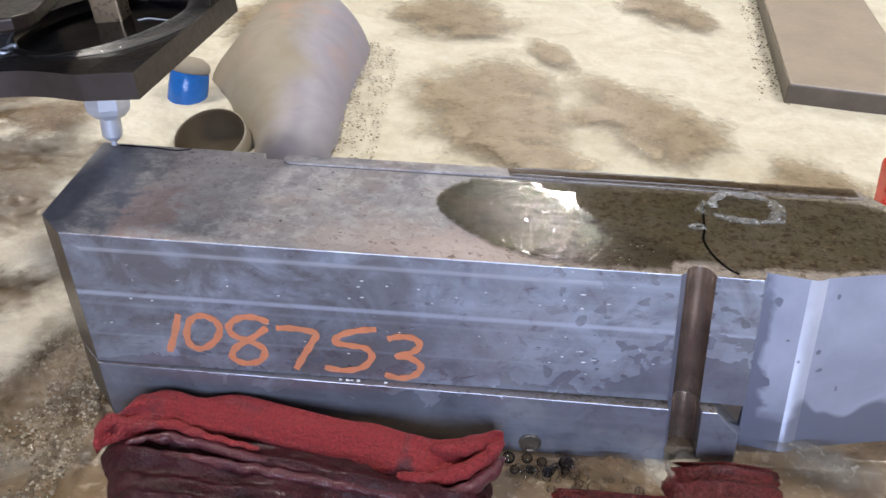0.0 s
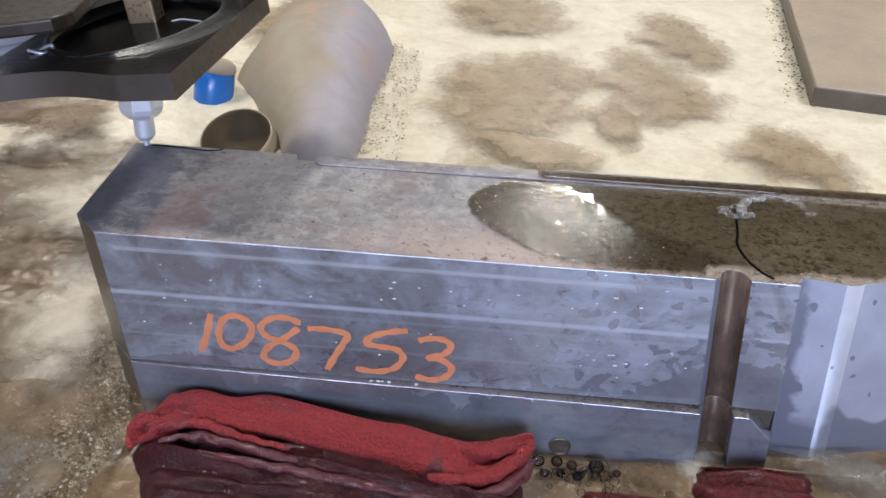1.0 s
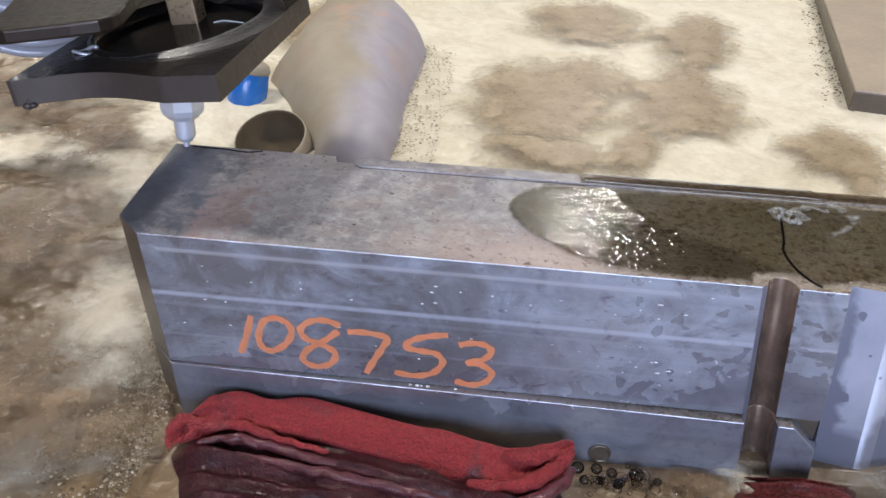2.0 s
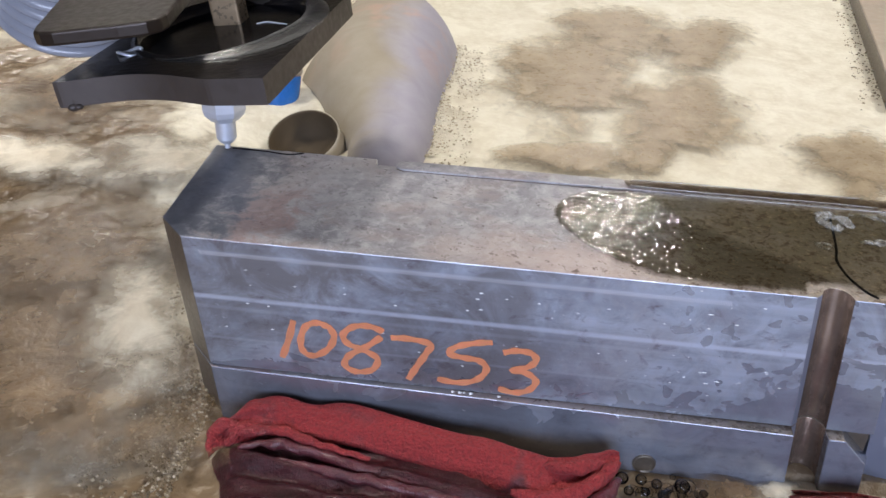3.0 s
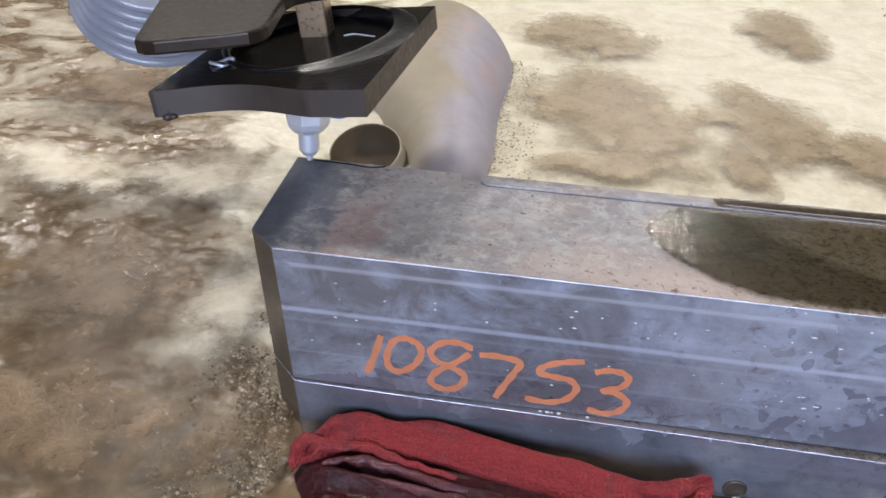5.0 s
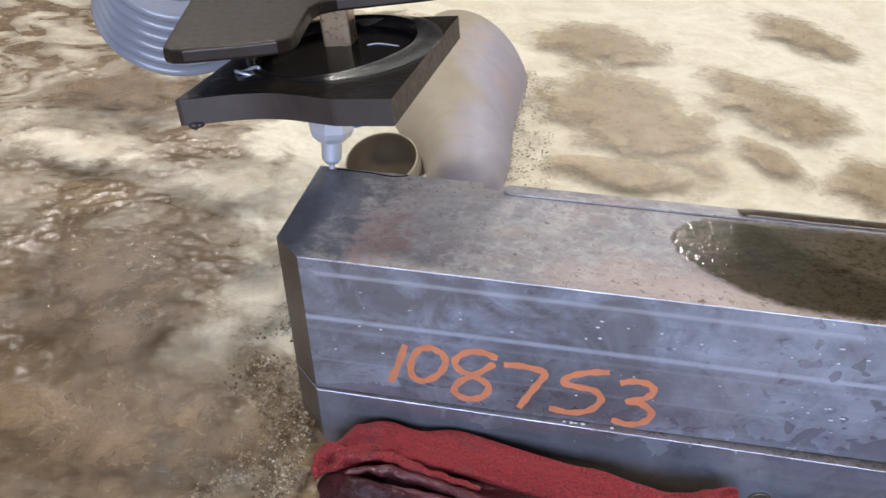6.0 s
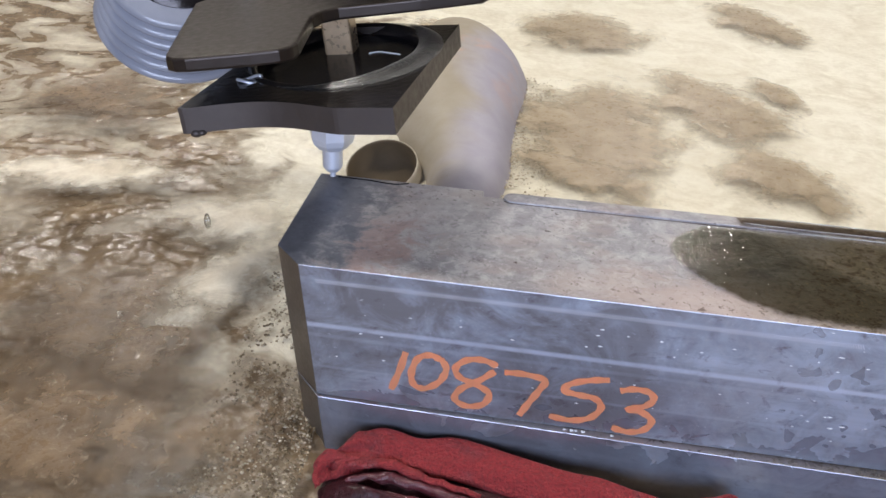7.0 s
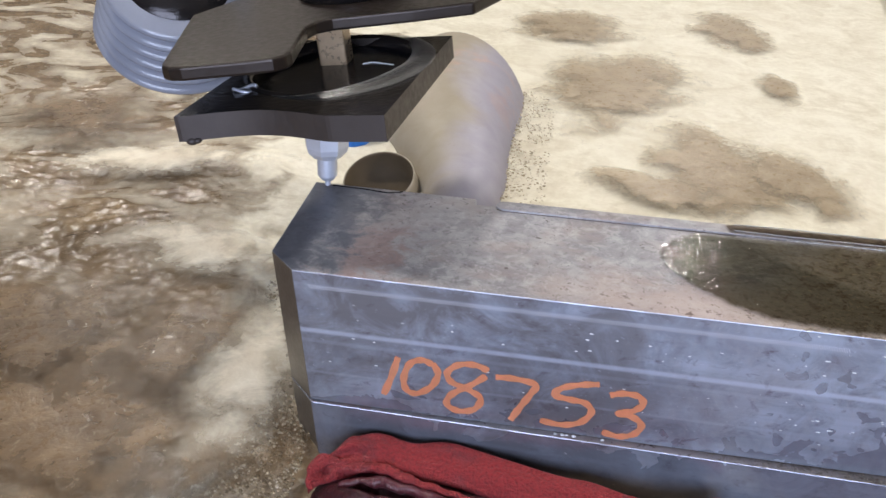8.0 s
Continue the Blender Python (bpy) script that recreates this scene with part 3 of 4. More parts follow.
    DIGITS = [
        [(0.052, 0.063), (0.049, 0.051), (0.045, 0.039)],
        [(0.069, 0.061), (0.064, 0.063), (0.058, 0.060), (0.055, 0.051), (0.0565, 0.044), (0.062, 0.0425), (0.069, 0.048), (0.072, 0.056), (0.069, 0.062)],
        [(0.0965, 0.0615), (0.090, 0.064), (0.082, 0.063), (0.0765, 0.0575), (0.079, 0.052), (0.087, 0.049), (0.0935, 0.0445), (0.091, 0.0375), (0.083, 0.035), (0.077, 0.0385), (0.0795, 0.045), (0.088, 0.0515), (0.0955, 0.0585)],
        [(0.100, 0.0585), (0.109, 0.059), (0.1195, 0.057), (0.1175, 0.051), (0.113, 0.042), (0.109, 0.0335)],
        [(0.1495, 0.062), (0.141, 0.0605), (0.132, 0.057), (0.129, 0.0525), (0.136, 0.051), (0.144, 0.050), (0.1475, 0.045), (0.143, 0.038), (0.134, 0.035), (0.1235, 0.036)],
        [(0.155, 0.0565), (0.161, 0.0585), (0.168, 0.058), (0.171, 0.054), (0.167, 0.049), (0.160, 0.0465), (0.167, 0.0455), (0.172, 0.041), (0.169, 0.035), (0.162, 0.0325), (0.154, 0.034)],
    ]
    for stroke in DIGITS:
        line = spline([(*p, 0.0) for p in stroke], 8)
        bm = bmesh.new()
        rows = []
        for i, p in enumerate(line):
            d = (line[min(i + 1, len(line) - 1)] - line[max(i - 1, 0)]).normalized()
            n = Vector((-d.y, d.x, 0))
            w = 0.00175 * (1 + 0.13 * math.sin(i * 0.9 + stroke[0][0] * 900)) * (0.75 if i in (0, len(line) - 1) else 1)
            y = -0.00045 - 0.00002 * (i % 2) - 0.0001 * i / len(line)
            rows.append([bm.verts.new((*(p + n * s * w).xz, 0)) for s in (-1, 1)])
            for v, s in zip(rows[-1], (-1, 1)):
                q = p + n * s * w
                v.co = (q.x, y, q.y)
        for a, b in zip(rows, rows[1:]):
            bm.faces.new((a[0], b[0], b[1], a[1]))
        bmesh.ops.solidify(bm, geom=bm.faces[:], thickness=0.0002)
        part("painted_digit", bm, ORANGE, upper_body, "hand-painted orange digit")
    return block


make_block()


# ---- red rags ----
def cloth_sheet(bm, x0, x1, profile, seed, folds, nx=150, nv=60, bend=None, along=9.0, across=9.0, lo=0.0, hi=1.0):
    """A rumpled sheet: profile gives (y, z) from its back edge to its front, folds the height of its wrinkles."""
    prof = spline([(*p, 0) for p in profile], 8)
    soak = bm.verts.layers.float.new("soak")
    grid = []
    for j in range(nv + 1):
        s = lo + (hi - lo) * j / nv
        f = s * (len(prof) - 1)
        a = prof[int(f)].lerp(prof[min(int(f) + 1, len(prof) - 1)], f % 1)
        row = []
        for i in range(nx + 1):
            u = i / nx
            x = x0 + (x1 - x0) * u
            sway = noise.noise(Vector((x * 11, s * 2.0, seed))) * 0.9
            wr = (0.6 - abs(noise.noise(Vector((x * along, (s + sway * 0.12) * across, seed)))) * 2.0) * folds
            wr += noise.noise(Vector((x * 55, s * 16, seed + 5))) * folds * 0.35 + noise.noise(Vector((x * 130, s * 40, seed + 7))) * folds * 0.12
            end = min(1.0, u * 11, (1 - u) * 11) ** 0.5
            dx = noise.noise(Vector((s * 5, u * 6, seed + 9))) * 0.006
            y, z = a.x, a.y
            if bend:
                y, z = bend(u, s, y, z)
            wr *= 0.35 + 0.65 * min(1.0, s * 3.2)
            row.append(bm.verts.new((x + dx, y - wr * 0.5, -0.012 + (z + wr + 0.012) * end)))
            row[-1][soak] = s
        grid.append(row)
    for r, q in zip(grid, grid[1:]):
        for i in range(nx):
            bm.faces.new((r[i], r[i + 1], q[i + 1], q[i]))
    bmesh.ops.solidify(bm, geom=bm.faces[:], thickness=-0.0018)


HEM = [(0.0150, -0.0320, 0.0020, 0.0040), (0.0185, -0.0275, 0.0060, 0.0068), (0.0250, -0.0225, 0.0090, 0.0090), (0.0330, -0.0180, 0.0112, 0.0100), (0.0450, -0.0145, 0.0120, 0.0100), (0.0640, -0.0145, 0.0118, 0.0100),
       (0.0840, -0.0160, 0.0112, 0.0102), (0.1340, -0.0220, 0.0095, 0.0108), (0.1580, -0.0275, 0.0085, 0.0114), (0.1740, -0.0320, 0.0080, 0.0118), (0.1880, -0.0335, 0.0078, 0.0122),
       (0.1990, -0.0300, 0.0085, 0.0120), (0.2080, -0.0240, 0.0100, 0.0090), (0.2155, -0.0180, 0.0120, 0.0040)]


def hem_roll():
    """The folded hem: a flattened roll of cloth, pinched at one end and twisted into pleats at the other."""
    bm = bmesh.new()
    soak = bm.verts.layers.float.new("soak")
    down, out = Vector((0, -0.78, -0.62)), Vector((0, -0.62, 0.78))
    line = spline(HEM, 22)
    n, m, rings = len(line), 44, []
    hump = lambda u, at, w: math.exp(-((u - at) / w) ** 2)
    for i, q in enumerate(line):
        u = i / (n - 1)
        centre, a = Vector((q[0], q[1], q[2])), q[3]
        ring = []
        for j in range(m):
            th = 2 * math.pi * j / m
            v = math.cos(th)
            face = max(0.0, math.sin(th))
            thick = 0.0042 * (0.75 + 0.25 * min(1.0, u * 8, (1 - u) * 10))
            lift = 0.0
            # pleats along the twisted end, and where the cloth is gathered near the other
            lift += 0.0030 * hump(u, 0.84, 0.11) * math.cos(7.0 * v + 13 * u) + 0.0016 * hump(u, 0.93, 0.06) * math.cos(12 * v - 9 * u)
            lift += 0.0022 * hump(u, 0.21, 0.10) * math.cos(6.5 * v - 16 * u + 1.0) - 0.0045 * hump(u, 0.105 + 0.05 * v, 0.022) * hump(v, 0.1, 0.6)
            lift -= 0.0022 * hump(v, -0.45 + 1.6 * (u - 0.68), 0.20) * hump(u, 0.72, 0.09)
            lift += 0.0020 * noise.noise(Vector((u * 11, v * 1.6, 3))) + 0.0010 * noise.noise(Vector((u * 34, v * 4, 6)))
            wave = 0.0026 * noise.noise(Vector((u * 12, 2.0 if v > 0 else 5.0, 1))) * abs(v)
            p = centre + down * (a * v + wave) + out * (thick * math.sin(th) + lift * face)
            p.x += 0.002 * noise.noise(Vector((u * 5, v * 2, 8)))
            vert = bm.verts.new(p)
            # darker at the lower edge, in one patch and over the whole underside
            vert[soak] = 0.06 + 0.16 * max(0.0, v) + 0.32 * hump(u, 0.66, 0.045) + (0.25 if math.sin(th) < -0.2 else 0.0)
            ring.append(vert)
        rings.append(ring)
    for p, q in zip(rings, rings[1:]):
        for j in range(m):
            bm.faces.new((p[j], p[(j + 1) % m], q[(j + 1) % m], q[j]))
    bm.faces.new(rings[0][::-1])
    bm.faces.new(rings[-1])
    return bm


FOLDS = [((0.040, -0.024), (0.085, -0.034), (0.165, -0.050), 0.0030, 0.0036), ((0.030, -0.036), (0.10, -0.045), (0.205, -0.058), 0.0026, 0.0040), ((0.060, -0.052), (0.12, -0.055), (0.19, -0.066), 0.0024, 0.0036),
         ((0.035, -0.064), (0.12, -0.068), (0.21, -0.074), 0.0030, 0.0050), ((0.172, -0.046), (0.190, -0.052), (0.212, -0.050), 0.0034, 0.0030), ((0.05, -0.085), (0.12, -0.09), (0.2, -0.088), 0.003, 0.006)]


def drape_sheet():
    """The soaked cloth that runs out from under the hem, with a few long soft folds."""
    bm = bmesh.new()
    soak = bm.verts.layers.float.new("soak")
    hx, hy = [q[0] for q in HEM], [q[1] for q in HEM]
    nx, nv, grid = 190, 110, []
    for j in range(nv + 1):
        s = j / nv
        row = []
        for i in range(nx + 1):
            u = i / nx
            y0 = float(np.interp(0.016 + 0.197 * u, hx, hy)) + 0.003
            y = y0 + (-0.16 - y0) * s
            left, right = 0.0165 + max(0.0, -0.033 - y) * 0.47, 0.2125 - max(0.0, -0.030 - y) * 0.10
            x = left + (right - left) * u
            z = 0.0045 - 0.010 * s
            for a, b, c, top, w in FOLDS:
                if a[0] - 0.02 < x < c[0] + 0.02:
                    ly = float(np.interp(x, (a[0], b[0], c[0]), (a[1], b[1], c[1]))) + 0.0022 * noise.noise(Vector((x * 40, a[0] * 99, 2)))
                    fade = min(1.0, max(0.0, (x - a[0] + 0.02) / 0.03)) * min(1.0, max(0.0, (c[0] + 0.02 - x) / 0.03))
                    d = y - ly
                    z += 1.7 * fade * top * (math.exp(-(d / w) ** 2) - 0.6 * math.exp(-((d + 1.9 * w) / (1.1 * w)) ** 2))
            z += 0.0022 * (0.35 - abs(noise.noise(Vector((x * 26 + y * 12, y * 95, 4))))) * 2 + 0.0009 * noise.noise(Vector((x * 120, y * 220, 6)))
            z -= 0.010 * max(0.0, 1 - u * 14) ** 2 + 0.012 * max(0.0, 1 - (1 - u) * 16) ** 2
            x += 0.003 * noise.noise(Vector((s * 9, u * 4, 11)))
            vert = bm.verts.new((x, y, z))
            vert[soak] = 0.55 + 0.4 * s
            row.append(vert)
        grid.append(row)
    for r, q in zip(grid, grid[1:]):
        for i in range(nx):
            bm.faces.new((r[i], r[i + 1], q[i + 1], q[i]))
    bmesh.ops.solidify(bm, geom=bm.faces[:], thickness=-0.0018)
    return bm


def make_rags():
    rag = tagged(new("red_rag"), "soaked red shop rag bunched against the steel block", "rag")
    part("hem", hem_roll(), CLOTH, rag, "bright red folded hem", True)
    part("drape", drape_sheet(), CLOTH, rag, "dark soaked folds", True)
    # small rolled folds: the curl at one end, gathers under the hem, the twist at the other end
    for name, line, radius, wet in (("curl", [(0.0165, -0.0350, 0.002), (0.0150, -0.0300, 0.0075), (0.0195, -0.0245, 0.0120), (0.0255, -0.0240, 0.0110), (0.0255, -0.0290, 0.0075), (0.0215, -0.0310, 0.0055)], 0.0030, 0.1),
                                    ("fold", [(0.0260, -0.0275, 0.0095), (0.0380, -0.0250, 0.0115), (0.0480, -0.0235, 0.0115), (0.0650, -0.0265, 0.0095), (0.0950, -0.0320, 0.0075)], 0.0027, 0.3),
                                    ("fold", [(0.0300, -0.0330, 0.0060), (0.0430, -0.0300, 0.0085), (0.0600, -0.0305, 0.0075), (0.0950, -0.0375, 0.0060), (0.1400, -0.0440, 0.0050)], 0.0026, 0.6),
                                    ("fold", [(0.0500, -0.0370, 0.0055), (0.0900, -0.0430, 0.0055), (0.1400, -0.0495, 0.0050), (0.1850, -0.0560, 0.0030)], 0.0028, 0.7),
                                    ("twist", [(0.1640, -0.0400, 0.0060), (0.1780, -0.0435, 0.0075), (0.1920, -0.0415, 0.0095), (0.2030, -0.0340, 0.0110), (0.2110, -0.0250, 0.0115), (0.2150, -0.0190, 0.0125)], 0.0036, 0.15),
                                    ("twist", [(0.1780, -0.0290, 0.0130), (0.1900, -0.0310, 0.0155), (0.2000, -0.0275, 0.0160), (0.2060, -0.0225, 0.0150)], 0.0030, 0.15),
                                    ("twist", [(0.1760, -0.0480, 0.0030), (0.1900, -0.0500, 0.0050), (0.2020, -0.0440, 0.0060), (0.2120, -0.0330, 0.0065), (0.2160, -0.0250, 0.0070)], 0.0034, 0.8)):
        bm = bmesh.new()
        path = spline(line, 14)
        n = len(path)
        sweep(bm, path, [radius * (0.25 + 0.75 * math.sin(math.pi * (i + 0.5) / n) ** 0.5) * (1 + 0.25 * noise.noise(Vector((i * 0.12, line[0][0] * 900, 1)))) for i in range(n)], 18)
        soak = bm.verts.layers.float.new("soak")
        for v in bm.verts:
            v.co += Vector((noise.noise(v.co * 160), noise.noise(v.co * 160 + Vector((9, 0, 0))), noise.noise(v.co * 160 + Vector((0, 9, 0))))) * 0.0014
            v[soak] = wet
        part(name, bm, CLOTH, rag, "", True)
    rag2 = tagged(new("red_rag"), "soaked red rag half under bubbling water beside the groove", "rag")
    bm = bmesh.new()
    cloth_sheet(bm, 0.296, 0.362, [(-0.012, -0.006), (-0.016, 0.003), (-0.024, 0.007), (-0.040, 0.006), (-0.06, 0.003), (-0.085, -0.002), (-0.11, -0.01)], 12.0, 0.0035, nx=70, nv=40, bend=lambda u, s, y, z: (y + 0.010 * (2 * u - 1) ** 2, -0.008 + (z + 0.010) * (0.05 + math.sin(math.pi * u))))
    part("cloth", bm, CLOTH_WET, rag2, "dark soaked folds", True)
    bm = bmesh.new()
    cloth_sheet(bm, 0.235, 0.31, [(-0.027, -0.010), (-0.033, -0.0045), (-0.055, 0.001), (-0.07, 0.0), (-0.1, -0.008)], 15.0, 0.003, nx=60, nv=40)
    part("cloth", bm, CLOTH_WET, rag2, "submerged corner of the rag", True)


make_rags()


# ---- cutting head: guard plate, nozzle, bracket, bellows ----
SLOPE = math.degrees(math.atan(0.135))
PLATE = pose(0.041, 0.0135, 0.181, 0, -SLOPE, 0)


def make_head():
    head = tagged(new("cutting_head"), "dark steel guard plate with nozzle, bracket and bellows above the block", "cutting head")
    head.matrix_world = PLATE
    # square plate with a hollowed front edge and a round dished middle
    c, s = math.cos(radians(-4.6)), math.sin(radians(-4.6))
    turn = lambda u, v: (u * c - v * s, u * s + v * c)
    front = [turn(-0.1035 + 0.1035 * i / 48, 0.0085 * math.sin(math.pi * min(1, max(0, (i / 48 - 0.02) / 0.72))) ** 1.2) for i in range(49)]
    outline = front + [turn(0.0, 0.131), turn(-0.1035, 0.131)]
    cx, cy, r = -0.046, 0.086, 0.0470
    bm = bmesh.new()
    steps = 64
    # ring between the outline and the dish
    bm_o = [bm.verts.new((*p, 0)) for p in outline]
    bot = [bm.verts.new((*p, -0.0125)) for p in outline]
    n = len(outline)
    for i in range(n):
        f = bm.faces.new((bot[i], bot[(i + 1) % n], bm_o[(i + 1) % n], bm_o[i]))
        f.material_index = 1
    f = bm.faces.new(bot[::-1])
    f.material_index = 1
    rim = [bm.verts.new((cx + r * math.cos(2 * math.pi * i / steps), cy + r * 1.2 * math.sin(2 * math.pi * i / steps), 0)) for i in range(steps)]
    e1 = [bm.edges.get((bm_o[i], bm_o[(i + 1) % n])) for i in range(n)]
    e2 = [bm.edges.new((rim[i], rim[(i + 1) % steps])) for i in range(steps)]
    bmesh.ops.triangle_fill(bm, edges=e1 + e2, use_beauty=True)
    inside = [f for f in bm.faces if all(v in set(rim) for v in f.verts)]
    bmesh.ops.delete(bm, geom=inside, context="FACES_ONLY")
    prev = rim
    for k, (q, dz) in enumerate(((0.985, 0.0004), (0.965, 0.0009), (0.94, 0.0011), (0.92, 0.0008), (0.90, -0.0002), (0.885, -0.0016), (0.872, -0.0036), (0.862, -0.0066), (0.60, -0.0078), (0.2, -0.0082))):
        ring = [bm.verts.new((cx + (v.co.x - cx) * q, cy + (v.co.y - cy) * q, dz)) for v in rim]
        for i in range(steps):
            bm.faces.new((prev[i], prev[(i + 1) % steps], ring[(i + 1) % steps], ring[i])).smooth = True
        prev = ring
    bm.faces.new(prev)
    plate = bevelled(part("guard_plate", bm, [GUARD, GUARD_EDGE], head, "dark oiled square steel plate with a dished middle"), 0.0008)
    # oily water standing in the dish
    bm = bmesh.new()
    ring = [bm.verts.new((cx + r * 0.866 * math.cos(2 * math.pi * i / steps), cy + r * 1.2 * 0.866 * math.sin(2 * math.pi * i / steps), -0.0045)) for i in range(steps)]
    bm.faces.new(ring)
    part("standing_water", bm, POOL, plate, "black oily water standing in the dish")
    # crescent added in the shape of the bright sheen along the lip
    bm = bmesh.new()
    rows = []
    for i in range(41):
        a = radians(-112 + 190 * i / 40)
        w = 0.0075 * math.sin(math.pi * (i + 0.5) / 41) ** 1.3
        rows.append([bm.verts.new((cx + (r * 1.0 + w * q) * math.cos(a), cy + (r * 1.0 + w * q) * 1.2 * math.sin(a), 0.0002 + 0.46 * w * (1 - q * q) + 0.0002 * noise.noise(Vector((q * 3, a * 14, 2))))) for q in (-1.0, -0.75, -0.5, -0.25, 0.0, 0.25, 0.5, 0.75, 1.0)])
    for p, q in zip(rows, rows[1:]):
        for i in range(8):
            bm.faces.new((p[i], p[i + 1], q[i + 1], q[i]))
    part("lip_sheen", bm, LIP_SHEEN, plate, "glistening crescent added for the sheen on the dish's wet lip", True)
    # lump of rust under the corner, from which water drips
    bm = bmesh.new()
    ball(bm, (-0.0975, 0.0105, -0.0128), 0.0030, 0.75, 12, 8)
    ball(bm, (-0.0945, 0.0100, -0.0126), 0.0022, 0.7, 10, 6)
    part("rust_lump", bm, GUARD_EDGE, plate, "small wet lump of rust under the plate", True)
    # square post
    bm = box(-0.0585, -0.0430, 0.098, 0.113, -0.006, 0.0205)
    bevelled(part("post", bm, BRASS, plate, "square brass-coloured post"), 0.0012)
    # small hose clip in the dish
    bm = bmesh.new()
    sweep(bm, [(-0.081 + 0.006 * math.cos(a), 0.045 + 0.004 * math.sin(a), 0.0005 + 0.001 * math.sin(2 * a)) for a in (0.5 + i * 0.33 for i in range(16))], 0.0009, 8)
    part("wire_clip", bm, BRIGHT, plate, "bright bent wire clip", True)
    # white thread laid on the water as its painted highlight
    bm = bmesh.new()
    sweep(bm, spline([(-0.034, 0.097, -0.0043), (-0.029, 0.099, -0.0042), (-0.023, 0.0965, -0.0043), (-0.016, 0.093, -0.0044)], 6), 0.00035, 8)
    part("pool_highlight", bm, GLINT, plate, "white thread painted as a highlight on the standing water", True)
    # bracket plate above
    outline = [(-0.101, 0.006), (-0.0985, 0.0), (-0.094, -0.003), (-0.088, -0.0035), (-0.060, 0.001), (-0.048, 0.004), (-0.0435, 0.008), (-0.0425, 0.014), (-0.049, 0.058), (-0.047, 0.068), (-0.040, 0.0735), (0.0, 0.082), (0.03, 0.091), (0.045, 0.13), (0.045, 0.30), (-0.108, 0.30), (-0.112, 0.14), (-0.127, 0.10)]
    bm = bmesh.new()
    prism(bm, outline, 0.020, 0.0265)
    bracket = bevelled(part("bracket", bm, BRACKET, head, "brown oxide-coated bracket plate with rounded corners"), 0.0013, 3)
    bm = bmesh.new()
    lathe([(0.0, 0.0265), (0.03, 0.0265), (0.03, 0.034), (0.022, 0.036), (0.022, 0.09)], 32, bm)
    bmesh.ops.translate(bm, verts=bm.verts, vec=(-0.045, 0.135, 0))
    part("collar", bm, GUARD, bracket, "dark collar of the head", True)
    return head


def make_bellows():
    bellows = tagged(new("bellows"), "grey-blue pleated rubber bellows beside the cutting head", "bellows")
    bellows.matrix_world = pose(-0.122, 0.167, 0.165, 31, 20, 0)
    for i in range(6):
        z, q = 0.0078 * i, 0.0016 * i
        bm, _ = lathe([(0.0400 - q, z), (0.0455 - q, z + 0.0008), (0.0492 - q, z + 0.0022), (0.0498 - q, z + 0.0038), (0.0470 - q, z + 0.0056), (0.0415 - q, z + 0.0070), (0.0385 - q, z + 0.0078)], 64)
        part("pleat", bm, BELLOWS, bellows, "", True)
    bm, _ = lathe([(0.0305, 0.0458), (0.030, 0.0475), (0.0, 0.048)], 64)
    part("top_disc", bm, GUARD, bellows, "dark disc closing the pleats", True)
    bm, _ = lathe([(0.0, -0.002), (0.041, -0.002), (0.041, 0.001)], 64)
    part("base_ring", bm, GUARD, bellows, "dark ring under the pleats", True)


def make_nozzle():
    noz = tagged(new("nozzle"), "bright steel cutting nozzle pointing at the block's corner", "nozzle")
    noz.location = (-0.0085, 0.094, TOP + 0.001)
    for name, prof, m in (("tip", [(0.0, 0.0), (0.0016, 0.0), (0.0017, 0.0030), (0.0036, 0.0036), (0.0052, 0.0058), (0.0055, 0.0065), (0.0056, 0.018), (0.0050, 0.0185), (0.0, 0.0185)], BRIGHT),
                          ("collar", [(0.0, 0.0175), (0.0080, 0.0175), (0.0114, 0.0212), (0.0124, 0.0245), (0.0124, 0.060), (0.0, 0.060)], BRIGHT)):
        bm, rings = lathe(prof, 40 if name == "tip" else 8)
        part(name, bm, m, noz, "bright turned steel tip" if name == "tip" else "faceted bright steel nozzle body")
    return noz


make_head()
make_bellows()
make_nozzle()


# ---- things standing in the liquid behind the block ----
def make_duct():
    duct = tagged(new("pipe_tee"), "silt-coated grey pipe with an open side mouth, half sunk in foam", "pipe")
    bm = bmesh.new()
    pts = [(0.046, 0.27, -0.006), (0.043, 0.30, -0.008), (0.041, 0.345, -0.012), (0.026, 0.40, -0.018), (0.002, 0.48, -0.026), (0.002, 0.56, -0.028), (0.003, 0.640, -0.028), (0.003, 0.652, -0.028), (0.003, 0.656, -0.028)]
    sweep(bm, pts, [0.022, 0.031, 0.037, 0.051, 0.076, 0.078, 0.076, 0.073, 0.066], 56)
    for v in bm.verts:
        v.co.y -= (v.co.x - 0.003) * 0.85 * min(1.0, max(0.0, (v.co.y - 0.50) / 0.08))
    part("barrel", bm, DUCT, duct, "grey pipe barrel coated with silt", True)
    bm = bmesh.new()
    d = Vector((-0.12, -0.40, 0.90)).normalized()
    start = Vector((-0.0335, 0.336, 0.0010)) - d * 0.046
    outer = sweep(bm, [start + d * q for q in (0.0, 0.02, 0.040, 0.046)], [0.040, 0.035, 0.0315, 0.0315], 32, cap=False)
    inner = sweep(bm, [start + d * q for q in (0.046, 0.043, 0.020)], [0.0304, 0.0298, 0.0280], 32, cap=False)
    for i in range(32):
        bm.faces.new((outer[-1][i], outer[-1][(i + 1) % 32], inner[0][(15 - i) % 32], inner[0][(16 - i) % 32]))
    # shallow dark cap in place of the hollow's shaded depth
    bm.faces.new(inner[-1])
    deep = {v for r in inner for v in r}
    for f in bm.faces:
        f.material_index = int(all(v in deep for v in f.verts))
